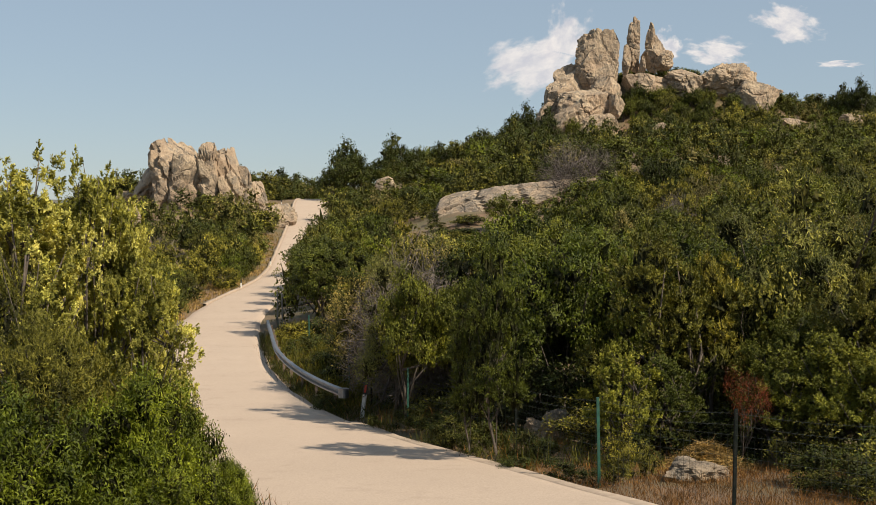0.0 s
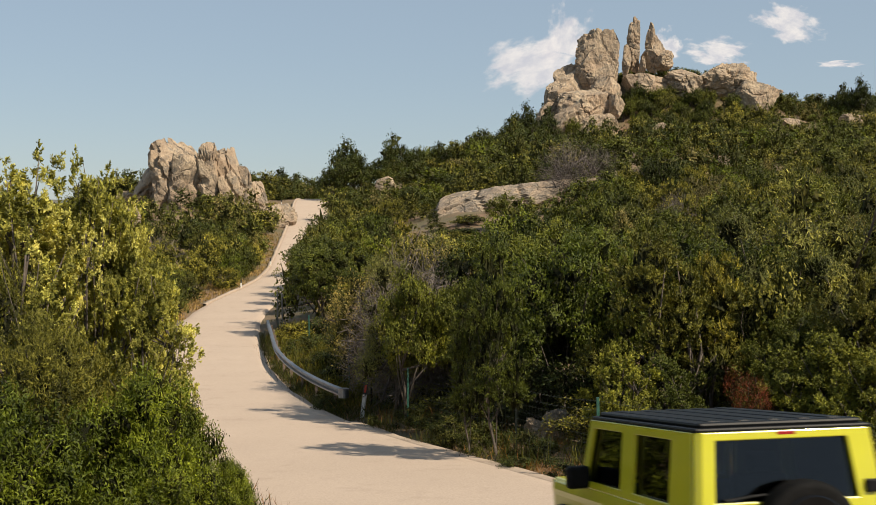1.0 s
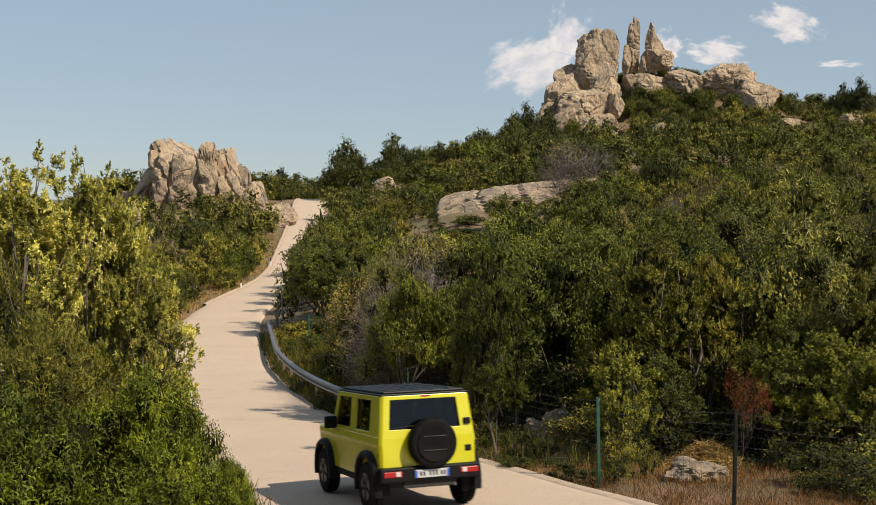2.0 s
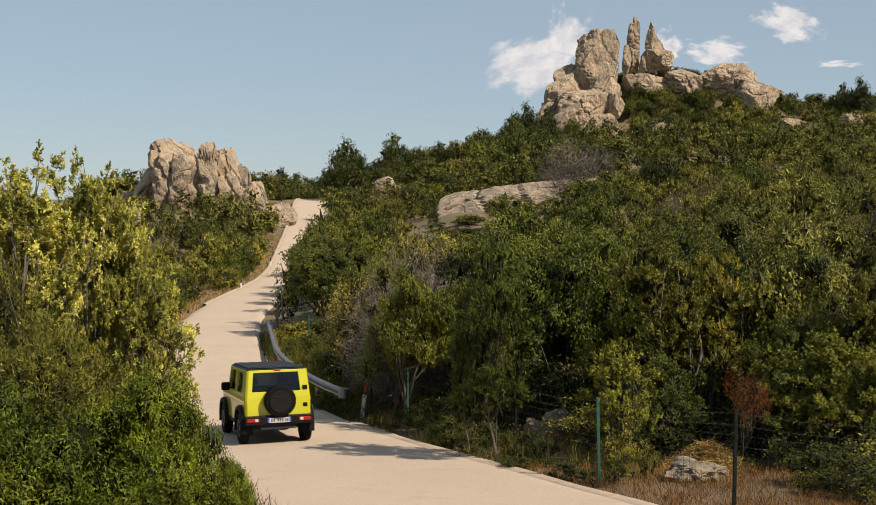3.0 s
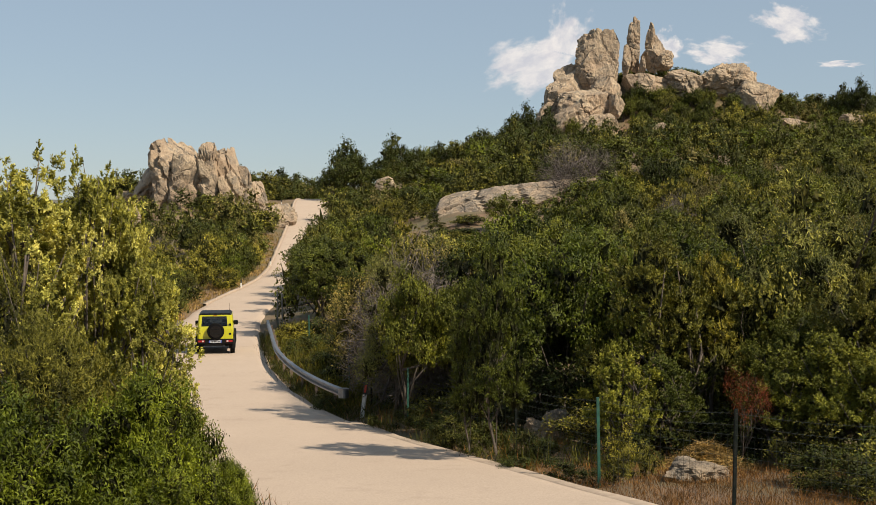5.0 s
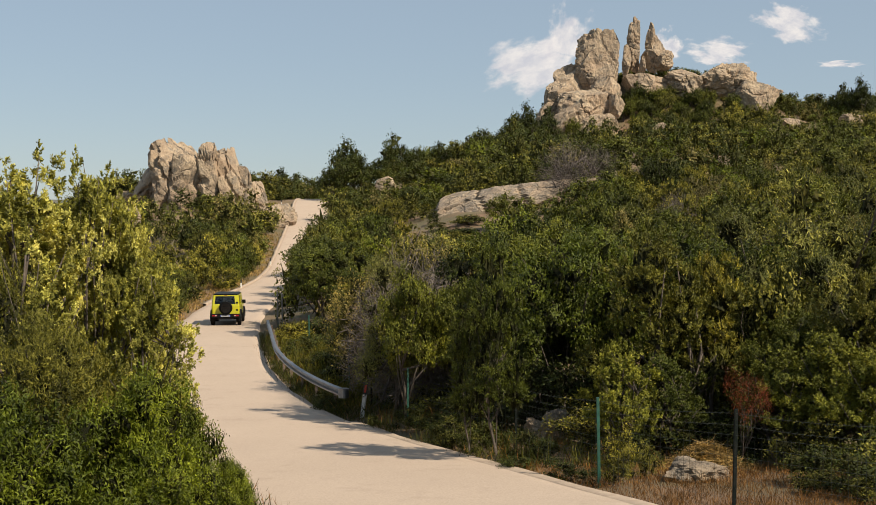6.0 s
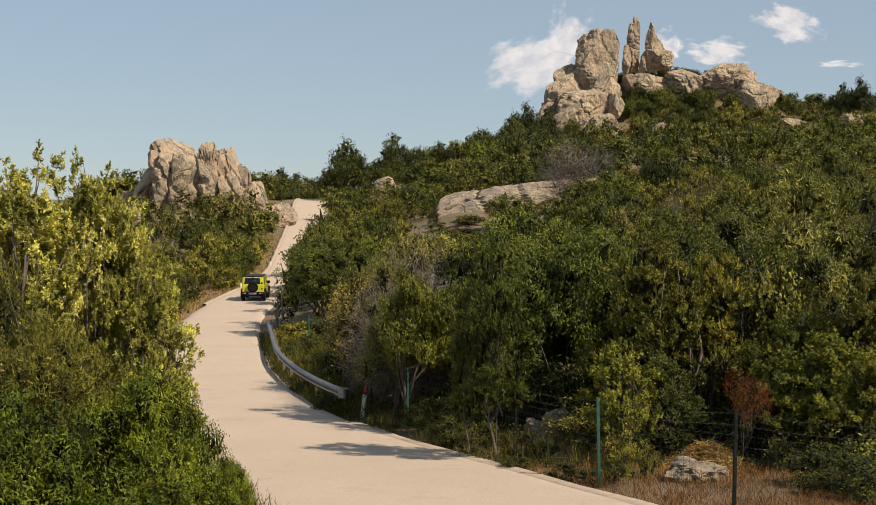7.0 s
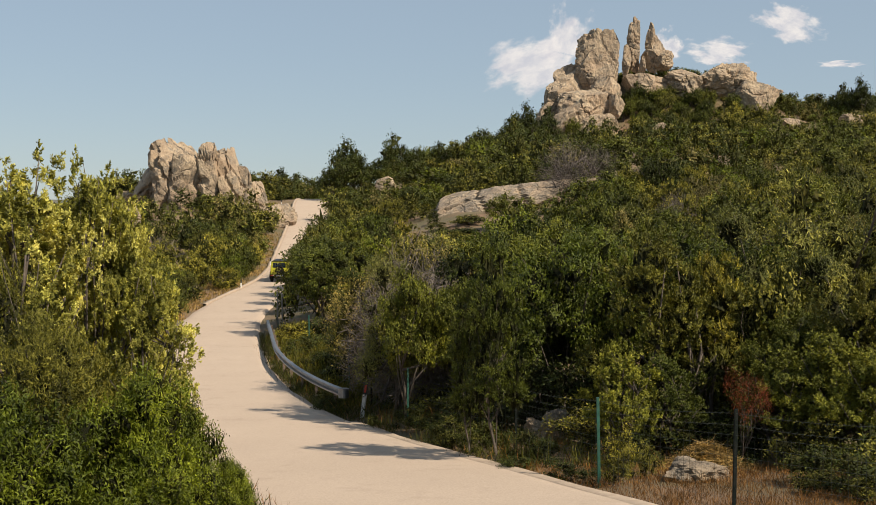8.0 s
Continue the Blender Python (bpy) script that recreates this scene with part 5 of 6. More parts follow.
def build_fence():
    base = Vector((2.72, 19.7, gz(2.72, 19.7)))
    fence = new("wire_fence")
    fence.location = base
    tagged(fence, "green steel posts carrying wire mesh and barbed wire", "fence")
    feet = [Vector((x, y, gz(x, y))) for x, y in FENCE]
    for i, p in enumerate(feet):
        bm = boxes((-0.025, 0.025, -0.025, 0.025, -0.3, 1.8 if i == 5 else 1.5), bevel=0.006)
        bmesh.ops.rotate(bm, matrix=Matrix.Rotation(0.02 * math.sin(i * 2.3), 3, "Y"), verts=bm.verts, cent=(0, 0, 0))
        bmesh.ops.translate(bm, vec=p - base, verts=bm.verts)
        part("post", bm, DARK_POST if i in (1, 3, 5) else GREEN_POST, fence)
    for a, b in zip(feet[:5], feet[1:6]):
        n = int((b - a).length / 0.15)
        verts, faces = [], []
        for h in [0.08 + 0.15 * j for j in range(8)]:
            pts = [a.lerp(b, f / 6) + Vector((0, 0, h - 0.015 * math.sin(f * 0.52))) - base for f in range(7)]
            tube(verts, faces, pts, [0.0018] * 7, 3)
        for j in range(1, n):
            p = a.lerp(b, j / n) - base
            tube(verts, faces, [p + Vector((0, 0, 0.06)), p + Vector((0, 0, 1.15))], [0.0016] * 2, 3)
        tagged(mesh_part("mesh_panel", link_mesh("mesh_panel", verts, faces, WIRE), fence), "thin welded wire mesh", kind="stuff")
        for h in (1.28, 1.44):
            verts, faces = [], []
            pts = [a.lerp(b, f / 24) + Vector((0, 0, h - 0.05 * math.sin(f / 24 * 3.14))) - base for f in range(25)]
            tube(verts, faces, pts, [0.002] * 25, 3)
            for p in pts[1:-1]:
                tube(verts, faces, [p + Vector((-0.02, 0, -0.02)), p + Vector((0.02, 0, 0.025))], [0.0016] * 2, 3)
            tagged(mesh_part("barbed_wire", link_mesh("barbed_wire", verts, faces, WIRE), fence), kind="stuff")


def build_marker(x, y, lean=0.0, facing=True):
    ob = new("marker_post")
    ob.matrix_basis = Matrix.Translation((x, y, gz(x, y))) @ Euler((0, lean, 0)).to_matrix().to_4x4()
    tagged(ob, "white roadside marker post with black top and red reflector", "road marker")
    bm = boxes((-0.055, 0.055, -0.04, 0.04, -0.25, 0.62), bevel=0.012)
    part("shaft", bm, WHITE_PAINT, ob)
    bm = boxes((-0.056, 0.056, -0.041, 0.041, 0.62, 0.95), bevel=0.012)
    part("top_band", bm, BLACK_PAINT, ob, "black top band")
    if facing:
        part("reflector", boxes((-0.03, 0.03, -0.05, -0.036, 0.68, 0.88), bevel=0.004), REFLECTOR, ob, "red reflector")
    return ob


def build_pole(x, y, height, lean):
    ob = new("steel_pole")
    ob.matrix_basis = Matrix.Translation((x, y, gz(x, y))) @ Euler((0, lean, 0)).to_matrix().to_4x4()
    tagged(ob, "weathered grey steel pole beside the guardrail", "pole", "poles by the guardrail")
    part("shaft", drum_z(0.035, -0.3, height), RUSTY_GREY, ob)
    part("cap", drum_z(0.04, height, height + 0.03), DARK_POST, ob, "dark pole cap")


def drum_z(r, z0, z1):
    bm = bmesh.new()
    bmesh.ops.create_cone(bm, cap_ends=True, segments=12, radius1=r, radius2=r, depth=z1 - z0)
    bmesh.ops.translate(bm, vec=(0, 0, (z0 + z1) / 2), verts=bm.verts)
    return bm


build_guardrail()
build_fence()
build_pole(-8.05, 58.6, 2.15, 0.01)
build_pole(-7.85, 59.2, 2.0, -0.02)
for mx, my, ml in ((-2.05, 31.6, 0.12), (-14.95, 89.0, 0.0), (-14.85, 104.0, 0.0), (-20.0, 150.0, 0.0), (-14.6, 166.0, 0.0)):
    build_marker(mx, my, ml, my < 50)


# ---- clouds ----
def cloud_material(seed):
    m, nt, b = material("cloud_vapour", (0.9, 0.9, 0.9), 1.0)
    co = nt.nodes.new("ShaderNodeTexCoord").outputs["Object"]
    ln = nt.nodes.new("ShaderNodeVectorMath")
    ln.operation = "LENGTH"
    nt.links.new(co, ln.inputs[0])
    mp = nt.nodes.new("ShaderNodeMapping")
    mp.inputs["Location"].default_value = (seed * 3.7, seed * 1.3, seed)
    nt.links.new(co, mp.inputs[0])
    big = noise_tex(nt, 1.7, 6, 0.52, mp.outputs[0], 0.1)
    body = nt.nodes.new("ShaderNodeMath")
    body.operation = "MULTIPLY_ADD"
    body.inputs[1].default_value, body.inputs[2].default_value = 2.3, -0.52
    nt.links.new(big, body.inputs[0])
    cut = nt.nodes.new("ShaderNodeMath")
    cut.operation = "SUBTRACT"
    nt.links.new(body.outputs[0], cut.inputs[0])
    nt.links.new(ln.outputs["Value"], cut.inputs[1])
    alpha = nt.nodes.new("ShaderNodeMapRange")
    alpha.interpolation_type = "SMOOTHSTEP"
    alpha.inputs[1].default_value, alpha.inputs[2].default_value, alpha.inputs[4].default_value = -0.36, 0.2, 0.85
    nt.links.new(cut.outputs[0], alpha.inputs[0])
    em = nt.nodes.new("ShaderNodeEmission")
    nt.links.new(mix(nt, ramp(nt, noise_tex(nt, 2.2, 6, 0.6, mp.outputs[0]), [(0.35, (0, 0, 0)), (0.65, (1, 1, 1))]), (0.50, 0.49, 0.52), (0.72, 0.67, 0.63)), em.inputs[0])
    tr = nt.nodes.new("ShaderNodeBsdfTransparent")
    sh = nt.nodes.new("ShaderNodeMixShader")
    nt.links.new(alpha.outputs[0], sh.inputs[0])
    nt.links.new(tr.outputs[0], sh.inputs[1])
    nt.links.new(em.outputs[0], sh.inputs[2])
    nt.links.new(sh.outputs[0], nt.nodes["Material Output"].inputs[0])
    return m


CLOUDS = []


def build_clouds():
    for i, (c, w, h, tl) in enumerate([((348.85, 4300.00, 592.76), 200, 105, -0.35), ((460.82, 4300.00, 682.15), 95, 120, 0.35), ((842.27, 4300.00, 649.65), 62, 62, 0.0), ((1015.72, 4300.00, 633.40), 130, 52, 0.1), ((1280.11, 4300.00, 734.92), 125, 72, 0.2), ((1456.64, 4300.00, 588.69), 90, 14, 0.0)]):
        vs = [(math.cos(a * math.pi / 12) * 1.3, 0.08 * math.cos(a * math.pi / 6), math.sin(a * math.pi / 12) * 1.3) for a in range(24)]
        ob = new("cloud", link_mesh("cloud", vs, [tuple(range(24))], cloud_material(i + 1)))
        ob.matrix_basis = Matrix.LocRotScale(c, Euler((0, tl, 0)), (w, 1, h))
        CLOUDS.append(tagged(ob, "soft white cumulus cloud behind the hilltop", "cloud", "clouds"))


build_clouds()


# ---- the car ----
def loft_panel(rows, holes=()):
    """A sheet over a grid of points, with the cells named in holes left open."""
    bm = bmesh.new()
    g = [[bm.verts.new(p) for p in r] for r in rows]
    for i in range(len(g) - 1):
        for j in range(len(g[0]) - 1):
            if (i, j) not in holes:
                bm.faces.new((g[i][j], g[i][j + 1], g[i + 1][j + 1], g[i + 1][j]))
    return bm


def thick(ob, t=0.025, offset=-1.0, bevel=0.0):
    m = ob.modifiers.new("thickness", "SOLIDIFY")
    m.thickness, m.offset = t, offset
    if bevel:
        b = ob.modifiers.new("soft_edges", "BEVEL")
        b.width, b.segments, b.limit_method = bevel, 2, "ANGLE"
    return ob


def drum(bm, x0, x1, r, y, z, axis="X", seg=32, bevel=0.0):
    r0 = bmesh.ops.create_cone(bm, cap_ends=True, segments=seg, radius1=r, radius2=r, depth=x1 - x0)
    vs = r0["verts"]
    if bevel:
        es = [e for e in {e for v in vs for e in v.link_edges} if len(e.link_faces) == 2 and any(len(f.verts) > 4 for f in e.link_faces)]
        out = bmesh.ops.bevel(bm, geom=es, offset=bevel, segments=3, affect="EDGES", profile=0.6)
        vs = list({v for v in vs if v.is_valid} | set(out["verts"]))
    rot = Matrix.Rotation(math.pi / 2, 3, "Y") if axis == "X" else Matrix.Rotation(math.pi / 2, 3, "X")
    bmesh.ops.rotate(bm, matrix=rot, verts=vs, cent=(0, 0, 0))
    mid = (x0 + x1) / 2
    bmesh.ops.translate(bm, vec=(mid, y, z) if axis == "X" else (y, mid, z), verts=vs)
    return bm


def body_w(z):
    return 0.705 - 0.055 * max(0.0, min(1.0, (z - 1.04) / 0.58)) + 0.012 * math.exp(-((z - 0.97) / 0.05) ** 2)


def tail_y(z):
    return -1.60 + 0.075 * max(0.0, min(1.0, (z - 1.04) / 0.58))


WHEELS = []
CAR_PARTS = {}


def build_car():
    car = new("off_road_car")
    tagged(car, "boxy bright yellow off-road car with black roof and spare wheel", "car")
    CAR_PARTS["car"] = car
    # tailgate wall with its window
    zs = [0.56, 0.66, 0.80, 0.92, 0.97, 1.04, 1.16, 1.575, 1.61, 1.635]
    rows = []
    for z in zs:
        w = body_w(z)
        cols = [-w, -w + 0.035, -w + 0.12, -0.3, 0.0, 0.3, w - 0.19, w - 0.035, w]
        rows.append([Vector((x, tail_y(z) + (0.035 if abs(x) == w else 0.0), z)) for x in cols])
    rear = part("tailgate", loft_panel(rows, {(6, j) for j in range(2, 6)}), PAINT, car, "yellow rear wall with window opening")
    thick(rear, 0.03, 1.0, 0.008)
    w0, w1 = body_w(1.16), body_w(1.575)
    glass = part("rear_window", loft_panel([[Vector((-w0 + 0.11, tail_y(1.16) + 0.012, 1.15)), Vector((w0 - 0.18, tail_y(1.16) + 0.012, 1.15))], [Vector((-w1 + 0.11, tail_y(1.575) + 0.012, 1.585)), Vector((w1 - 0.18, tail_y(1.575) + 0.012, 1.585))]]), GLASS, car, "dark tinted rear window")
    thick(glass, 0.004)
    # sides
    for sgn, side in ((-1, "left"), (1, "right")):
        lz = [0.46, 0.60, 0.78, 0.92, 0.97, 1.02, 1.06]
        ly = [-1.565, -1.3, -0.95, -0.34, -0.31, 0.35, 0.72, 0.78, 1.1, 1.45, 1.60]
        low = loft_panel([[Vector((sgn * (body_w(z) - (0.03 if y > 1.5 else 0) - 0.0), y, min(z, 1.06 if y < 0.75 else 1.03))) for y in ly] for z in lz])
        thick(part("side_panel", low, PAINT, car), 0.03, float(sgn), 0.006)
        uz = [1.06, 1.12, 1.565, 1.605, 1.635]

        def post_y(z, top, bottom):
            return bottom + (top - bottom) * (z - 1.06) / 0.575
        rows = []
        for z in uz:
            ys = [tail_y(z) + 0.035, -1.16, -0.46, -0.42, -0.24, -0.20, post_y(z, 0.44, 0.62), post_y(z, 0.55, 0.74)]
            rows.append([Vector((sgn * body_w(z), y, z)) for y in ys])
        up = loft_panel(rows, {(1, 1), (1, 5)})
        thick(part("cabin_side", up, PAINT, car), 0.03, float(sgn), 0.006)
        for ya, yb0, yb1 in ((-1.17, -0.45, -0.45), (-0.21, 0.63, 0.475)):
            g = loft_panel([[Vector((sgn * (body_w(1.11) - 0.018), ya, 1.11)), Vector((sgn * (body_w(1.11) - 0.018), yb0, 1.11))], [Vector((sgn * (body_w(1.575) - 0.018), ya, 1.575)), Vector((sgn * (body_w(1.575) - 0.018), yb1, 1.575))]])
            thick(part("side_window", g, GLASS, car, "dark side window"), 0.004)
        part("door_handle", boxes((sgn * 0.70 - 0.02, sgn * 0.70 + 0.02, -0.20, -0.04, 0.885, 0.915), bevel=0.006), BLACK_PLASTIC, car, "black door handle")
        mir = boxes((sgn * 0.815 - 0.10, sgn * 0.815 + 0.10, 0.50, 0.60, 1.06, 1.25), bevel=0.03)
        box(mir, min(sgn * 0.64, sgn * 0.76), max(sgn * 0.64, sgn * 0.76), 0.54, 0.60, 1.07, 1.13, 0.01)
        part("door_mirror", mir, BLACK_PLASTIC, car, "square black door mirror")
        part("sill", boxes((sgn * 0.70 - 0.03, sgn * 0.70 + 0.03, -0.75, 0.75, 0.36, 0.49), bevel=0.012), BLACK_PLASTIC, car, "black plastic sill")
        # wheel arches
        for yc in (-1.125, 1.125):
            bm = bmesh.new()
            arcs = []
            for i in range(17):
                a = math.pi * (-0.08 + 1.16 * i / 16)
                sec = [(0.385, 0.70), (0.385, 0.80), (0.41, 0.825), (0.45, 0.825), (0.475, 0.80), (0.49, 0.70)]
                sq = 1.0 + 0.05 * abs(math.sin(2 * a))
                arcs.append([bm.verts.new((sgn * x, yc + math.cos(a) * r * sq, 0.37 + math.sin(a) * r * sq)) for r, x in sec])
            for i in range(16):
                for j in range(5):
                    bm.faces.new((arcs[i][j], arcs[i][j + 1], arcs[i + 1][j + 1], arcs[i + 1][j]))
            part("wheel_arch", bm, BLACK_PLASTIC, car, "black plastic wheel arch flare", True)
            bm = drum(bmesh.new(), sgn * 0.70 - 0.008, sgn * 0.70 + 0.012, 0.39, yc, 0.37)
            part("arch_liner", bm, BLACK_PLASTIC, car)
    # roof with drip rail and ribs
    bm = boxes((-0.665, 0.665, -1.535, 0.56, 1.63, 1.665), bevel=0.014)
    box(bm, -0.62, 0.62, -1.50, 0.50, 1.66, 1.70, 0.018)
    part("roof", bm, BLACK_GLOSS, car, "black ribbed roof")
    for x in (-0.46, -0.23, 0.0, 0.23, 0.46):
        part("roof_rib", boxes((x - 0.045, x + 0.045, -1.40, 0.44, 1.685, 1.708), bevel=0.008), BLACK_GLOSS, car)
    # front: bonnet, nose, windscreen
    part("bonnet", boxes((-0.69, 0.69, 0.70, 1.62, 0.98, 1.06), bevel=0.03), PAINT, car, "flat yellow bonnet")
    part("nose", boxes((-0.68, 0.68, 1.56, 1.64, 0.55, 1.0), bevel=0.02), BLACK_PLASTIC, car, "black front grille panel")
    for x in (-0.5, 0.5):
        part("headlight", drum(bmesh.new(), 1.62, 1.67, 0.1, x, 0.82, "Y"), LAMP_CLEAR, car, "round clear headlight")
    part("front_bumper", boxes((-0.74, 0.74, 1.58, 1.76, 0.40, 0.60), bevel=0.03), BLACK_PLASTIC, car)
    wa, wb = body_w(1.08) - 0.02, body_w(1.62) - 0.02
    rows = [[Vector((x * wa, 0.76, 1.06)) for x in (-1, -0.9, 0.9, 1)], [Vector((x * wa, 0.74, 1.11)) for x in (-1, -0.9, 0.9, 1)],
            [Vector((x * wb, 0.59, 1.56)) for x in (-1, -0.9, 0.9, 1)], [Vector((x * wb, 0.56, 1.635)) for x in (-1, -0.9, 0.9, 1)]]
    thick(part("windscreen_frame", loft_panel(rows, {(1, 1)}), PAINT, car), 0.03)
    thick(part("windscreen", loft_panel([[Vector((-0.62, 0.735, 1.10)), Vector((0.62, 0.735, 1.10))], [Vector((-0.58, 0.58, 1.57)), Vector((0.58, 0.58, 1.57))]]), GLASS, car, "front windscreen"), 0.004)
    # cabin inside
    part("floor_pan", boxes((-0.69, 0.69, -1.57, 1.58, 0.44, 0.52), bevel=0.01), CABIN, car)
    part("dashboard", boxes((-0.66, 0.66, 0.42, 0.72, 0.80, 1.07), bevel=0.04), CABIN, car, "black dashboard")
    for x in (-0.36, 0.36):
        part("front_seat", boxes((x - 0.24, x + 0.24, -0.35, 0.15, 0.60, 0.78), (x - 0.23, x + 0.23, -0.48, -0.34, 0.72, 1.22), (x - 0.12, x + 0.12, -0.50, -0.40, 1.24, 1.40), bevel=0.03), CABIN, car, "dark cloth front seat")
        part("rear_seat", boxes((x - 0.24, x + 0.24, -1.05, -0.65, 0.60, 0.76), (x - 0.23, x + 0.23, -1.16, -1.05, 0.72, 1.10), bevel=0.03), CABIN, car, "dark cloth rear seat")
    ring = [Vector((-0.36 + 0.18 * math.cos(a * 0.5236), 0.30, 0.98 + 0.18 * math.sin(a * 0.5236))) for a in range(13)]
    vs, fs = [], []
    tube(vs, fs, ring, [0.014] * 13, 6)
    mesh_part("steering_wheel", link_mesh("steering_wheel", vs, fs, CABIN, True), car)
    # rear fittings
    bm = boxes((-0.755, 0.755, -1.73, -1.58, 0.44, 0.645), bevel=0.025)
    bumper = part("rear_bumper", bm, BLACK_PLASTIC, car, "black plastic rear bumper")
    for sgn in (-1, 1):
        lamp = part("tail_light", boxes((sgn * 0.575 - 0.135, sgn * 0.575 + 0.135, -1.742, -1.70, 0.515, 0.595), bevel=0.008), LAMP_RED, bumper, "red tail light in the bumper")
        part("reversing_lens", boxes((sgn * 0.50 - 0.035, sgn * 0.50 + 0.035, -1.748, -1.73, 0.525, 0.585), bevel=0.004), LAMP_CLEAR, bumper, "clear reversing lens")
    plate = part("number_plate", boxes((-0.26, 0.26, -1.756, -1.74, 0.49, 0.60), bevel=0.003), PLATE, bumper, "white number plate with blue ends")
    for x0, x1 in ((-0.258, -0.222), (0.222, 0.258)):
        part("plate_end", boxes((x0, x1, -1.7595, -1.754, 0.493, 0.597)), PLATE_BLUE, bumper)
    for i, x in enumerate((-0.17, -0.12, -0.03, 0.02, 0.07, 0.14, 0.185)):
        part("plate_bar", boxes((x - 0.014, x + 0.014, -1.7595, -1.754, 0.515, 0.575)), BLACK_PAINT, bumper)
    part("high_brake_light", boxes((-0.07, 0.07, -1.56, -1.525, 1.605, 1.632), bevel=0.004), LAMP_RED, car, "small red brake light above the window")
    for z in (1.235, 0.85):
        part("hinge", boxes((0.555, 0.66, -1.64, -1.58, z - 0.045, z + 0.045), bevel=0.012), BLACK_PLASTIC, car, "black tailgate hinge")
    part("spare_bracket", boxes((-0.14, 0.18, -1.66, -1.59, 0.83, 1.09), bevel=0.02), BLACK_PLASTIC, car)
    bm = drum(bmesh.new(), -1.835, -1.64, 0.35, 0.02, 0.965, "Y", 40, 0.055)
    sp = part("spare_wheel", bm, RUBBER, car, "black spare wheel on the tailgate", True)
    part("spare_cover", drum(bmesh.new(), -1.858, -1.83, 0.255, 0.02, 0.965, "Y", 40, 0.012), COVER, sp, "glossy black wheel cover")
    for z0, z1 in ((1.055, 1.075), (0.86, 0.88)):
        part("cover_trim", boxes((-0.16, 0.2, -1.868, -1.855, z0, z1), bevel=0.006), BLACK_GLOSS, sp)
    vs, fs = [], []
    tube(vs, fs, [(-0.50, tail_y(1.17) - 0.02, 1.175), (-0.30, tail_y(1.21) - 0.03, 1.20), (-0.08, tail_y(1.22) - 0.03, 1.215)], [0.012, 0.009, 0.006], 6)
    mesh_part("rear_wiper", link_mesh("rear_wiper", vs, fs, BLACK_PLASTIC), car)
    vs, fs = [], []
    tube(vs, fs, [(0.55, 0.50, 1.66), (0.56, 0.20, 2.02)], [0.006, 0.003], 5)
    mesh_part("antenna", link_mesh("antenna", vs, fs, BLACK_PLASTIC), car)
    part("badge", boxes((0.34, 0.50, -1.607, -1.598, 0.70, 0.725), bevel=0.002), ALLOY, car)
    for x in (-0.66, 0.66):
        part("mud_flap", boxes((x - 0.11, x + 0.11, -1.50, -1.485, 0.22, 0.46)), BLACK_PLASTIC, car)
    part("rear_axle", drum(bmesh.new(), -0.62, 0.62, 0.05, -1.125, 0.34), CABIN, car)
    part("tow_beam", boxes((-0.40, 0.40, -1.66, -1.58, 0.34, 0.45), bevel=0.01), CABIN, car)
    part("exhaust", drum(bmesh.new(), -1.70, -1.2, 0.025, 0.36, 0.36, "Y", 12), ALLOY, car)
    # wheels turn on their axles
    for sgn in (-1, 1):
        for yc in (-1.125, 1.125):
            bm = drum(bmesh.new(), -0.0975, 0.0975, 0.345, 0, 0, "X", 36, 0.035)
            wh = part("wheel", bm, RUBBER, car, "black tyre on a dark alloy rim", True)
            part("rim", drum(bmesh.new(), min(0, sgn * 0.1), max(0, sgn * 0.1), 0.20, 0, 0, "X", 24, 0.015), ALLOY, wh, "dark grey alloy rim")
            for a in range(5):
                sp2 = boxes((min(sgn * 0.09, sgn * 0.108), max(sgn * 0.09, sgn * 0.108), -0.025, 0.025, 0.03, 0.19), bevel=0.005)
                bmesh.ops.rotate(sp2, matrix=Matrix.Rotation(a * 1.2566, 3, "X"), verts=sp2.verts, cent=(0, 0, 0))
                part("spoke", sp2, BLACK_PLASTIC, wh)
            WHEELS.append((wh, sgn * 0.70, yc))


build_car()

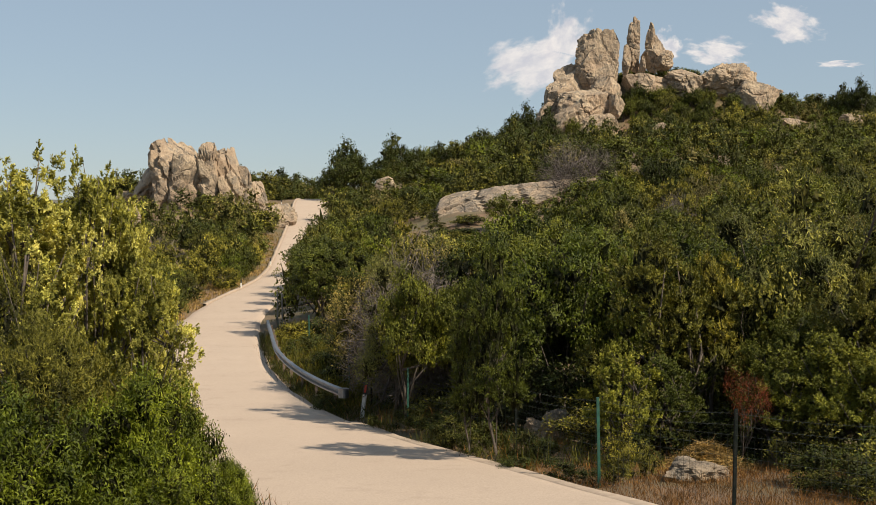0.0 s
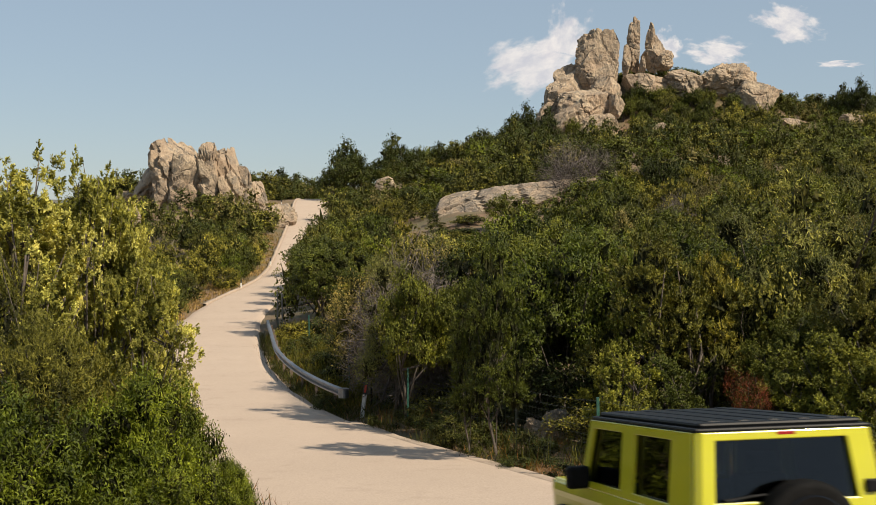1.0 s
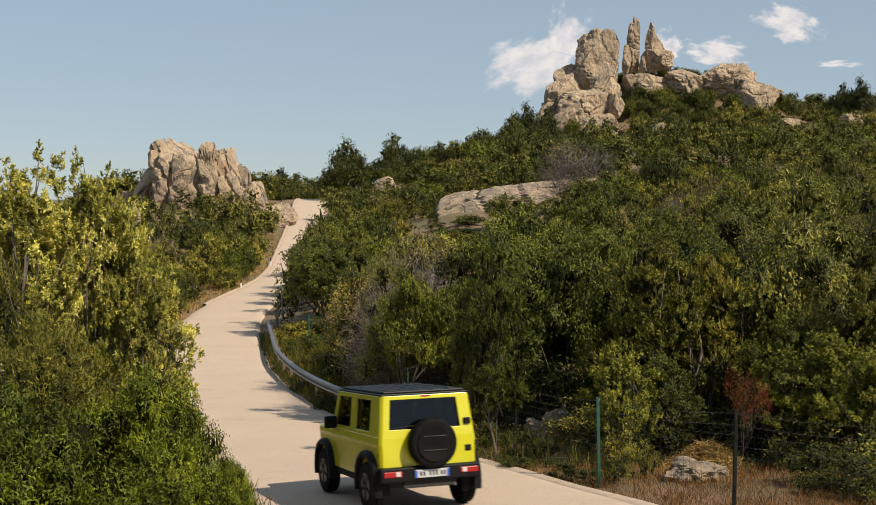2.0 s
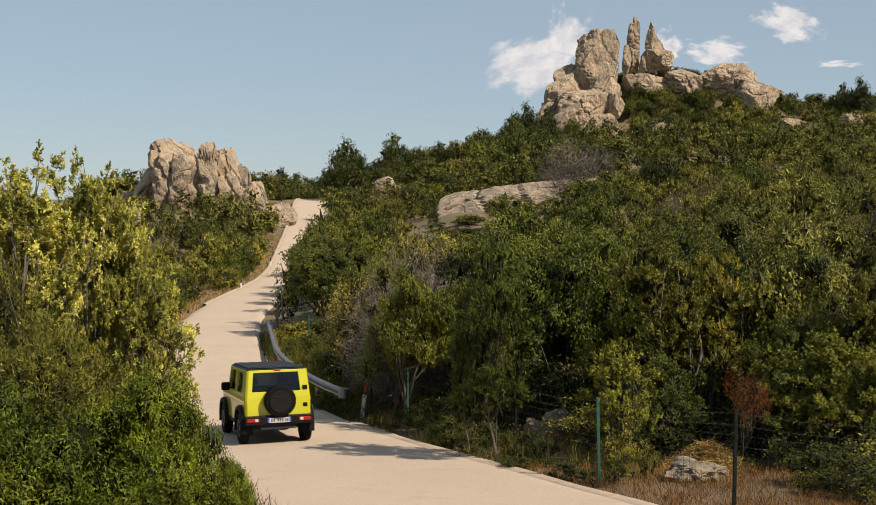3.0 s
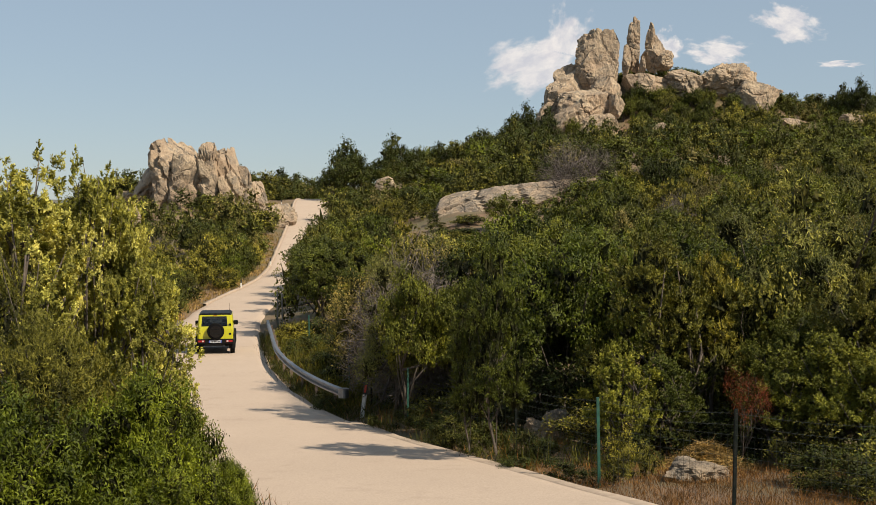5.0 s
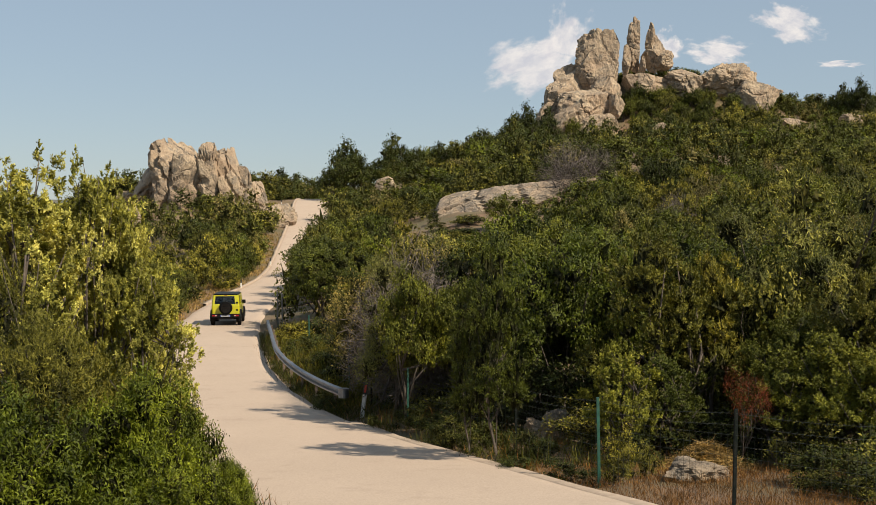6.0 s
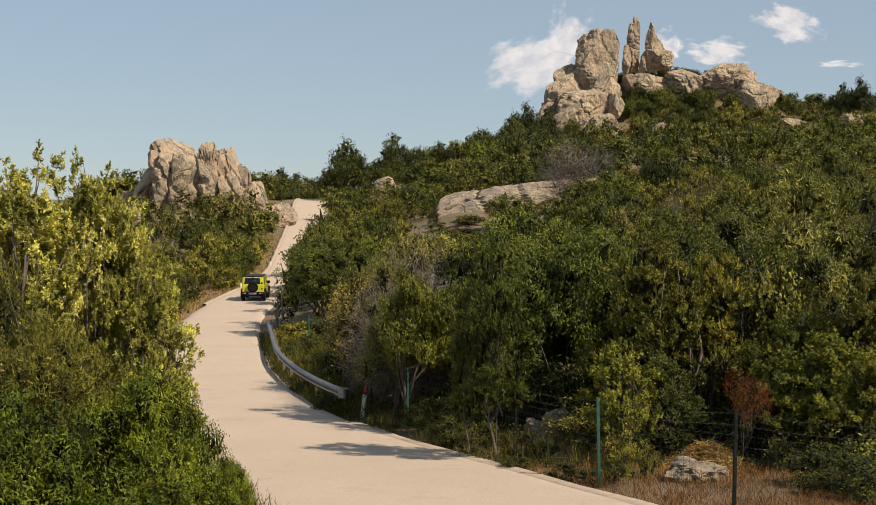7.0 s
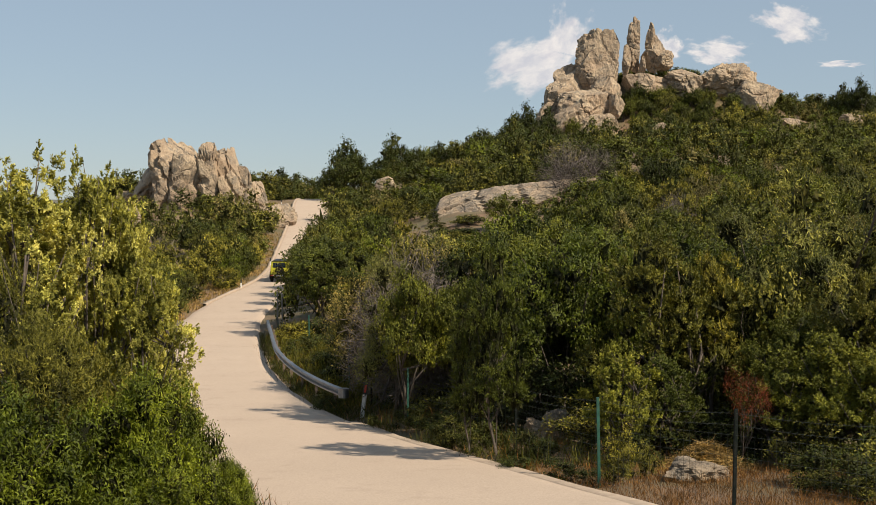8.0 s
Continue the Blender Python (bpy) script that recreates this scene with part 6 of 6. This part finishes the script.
# the car's way: seconds and its distance up the valley
DRIVE_T = [0.0, 0.5, 1.0, 1.5, 1.7, 2.25, 2.8, 3.15, 3.5, 4.0, 4.5, 4.7, 5.8, 6.0, 6.5, 7.0, 7.5, 8.0]
DRIVE_Y = [1.2, 5.3, 9.44, 13.58, 15.34, 20.3, 25.36, 28.8, 32.2, 38.0, 44.0, 46.45, 61.2, 64.2, 72.25, 80.4, 88.2, 95.2]
DRIVE_X = [3.75, 2.98, 2.13, 0.94, 0.34, -1.55, -3.36, -4.55, -5.65, -7.05, -8.4, -8.9, -11.2, -11.5, -12.2, -12.5, -12.72, -12.6]
OWN_Z = 0.03


def spline(ts, vs, t):
    """A smooth curve through the points."""
    i = max(0, min(len(ts) - 2, int(np.searchsorted(ts, t, side="right")) - 1))
    def slope(k):
        if k <= 0:
            return (vs[1] - vs[0]) / (ts[1] - ts[0])
        if k >= len(ts) - 1:
            return (vs[-1] - vs[-2]) / (ts[-1] - ts[-2])
        return (vs[k + 1] - vs[k - 1]) / (ts[k + 1] - ts[k - 1])
    h = ts[i + 1] - ts[i]
    u = (t - ts[i]) / h
    m0, m1 = slope(i) * h, slope(i + 1) * h
    return (2 * u ** 3 - 3 * u * u + 1) * vs[i] + (u ** 3 - 2 * u * u + u) * m0 + (3 * u * u - 2 * u ** 3) * vs[i + 1] + (u ** 3 - u * u) * m1


def drive(t):
    x, y = spline(DRIVE_T, DRIVE_X, t), spline(DRIVE_T, DRIVE_Y, t)
    return Vector((x, y, float(road_z(y)) + OWN_Z))


def motions():
    a, b = frame(0.0), frame(8.0)
    rows, spins, turned, last = [], [], 0.0, None
    for f in range(a, b + 1):
        t = (f - 1) / FPS
        p, q, r = drive(t), drive(max(t - 0.15, 0.0)), drive(min(t + 0.15, 8.0))
        way = r - q
        yaw, pitch = math.degrees(math.atan2(-way.x, way.y)), math.degrees(math.atan2(way.z, Vector((way.x, way.y)).length))
        yaw -= 1.6 * float(1 - step((t - 1.0) / 0.5))
        if last is not None:
            turned += min(math.degrees((p - last).length / 0.345), 86.0)
        last = p
        spins.append((t, turned))
        if (f - 1) % 3 == 0:
            rows.append((t, pose(p.x, p.y, p.z, pitch, 0, yaw)))
    walk(CAR_PARTS["car"], rows)
    for wh, x, y in WHEELS:
        walk(wh, [(t, pose(x, y, 0.345, -s)) for t, s in spins])
    for c in CLOUDS:
        m = c.matrix_basis.copy()
        n = Matrix.Translation((4.0, 0, 0)) @ m
        s = c.scale.copy()
        walk(c, [(0.0, m), (8.0, n)])
        c.scale = s


motions()
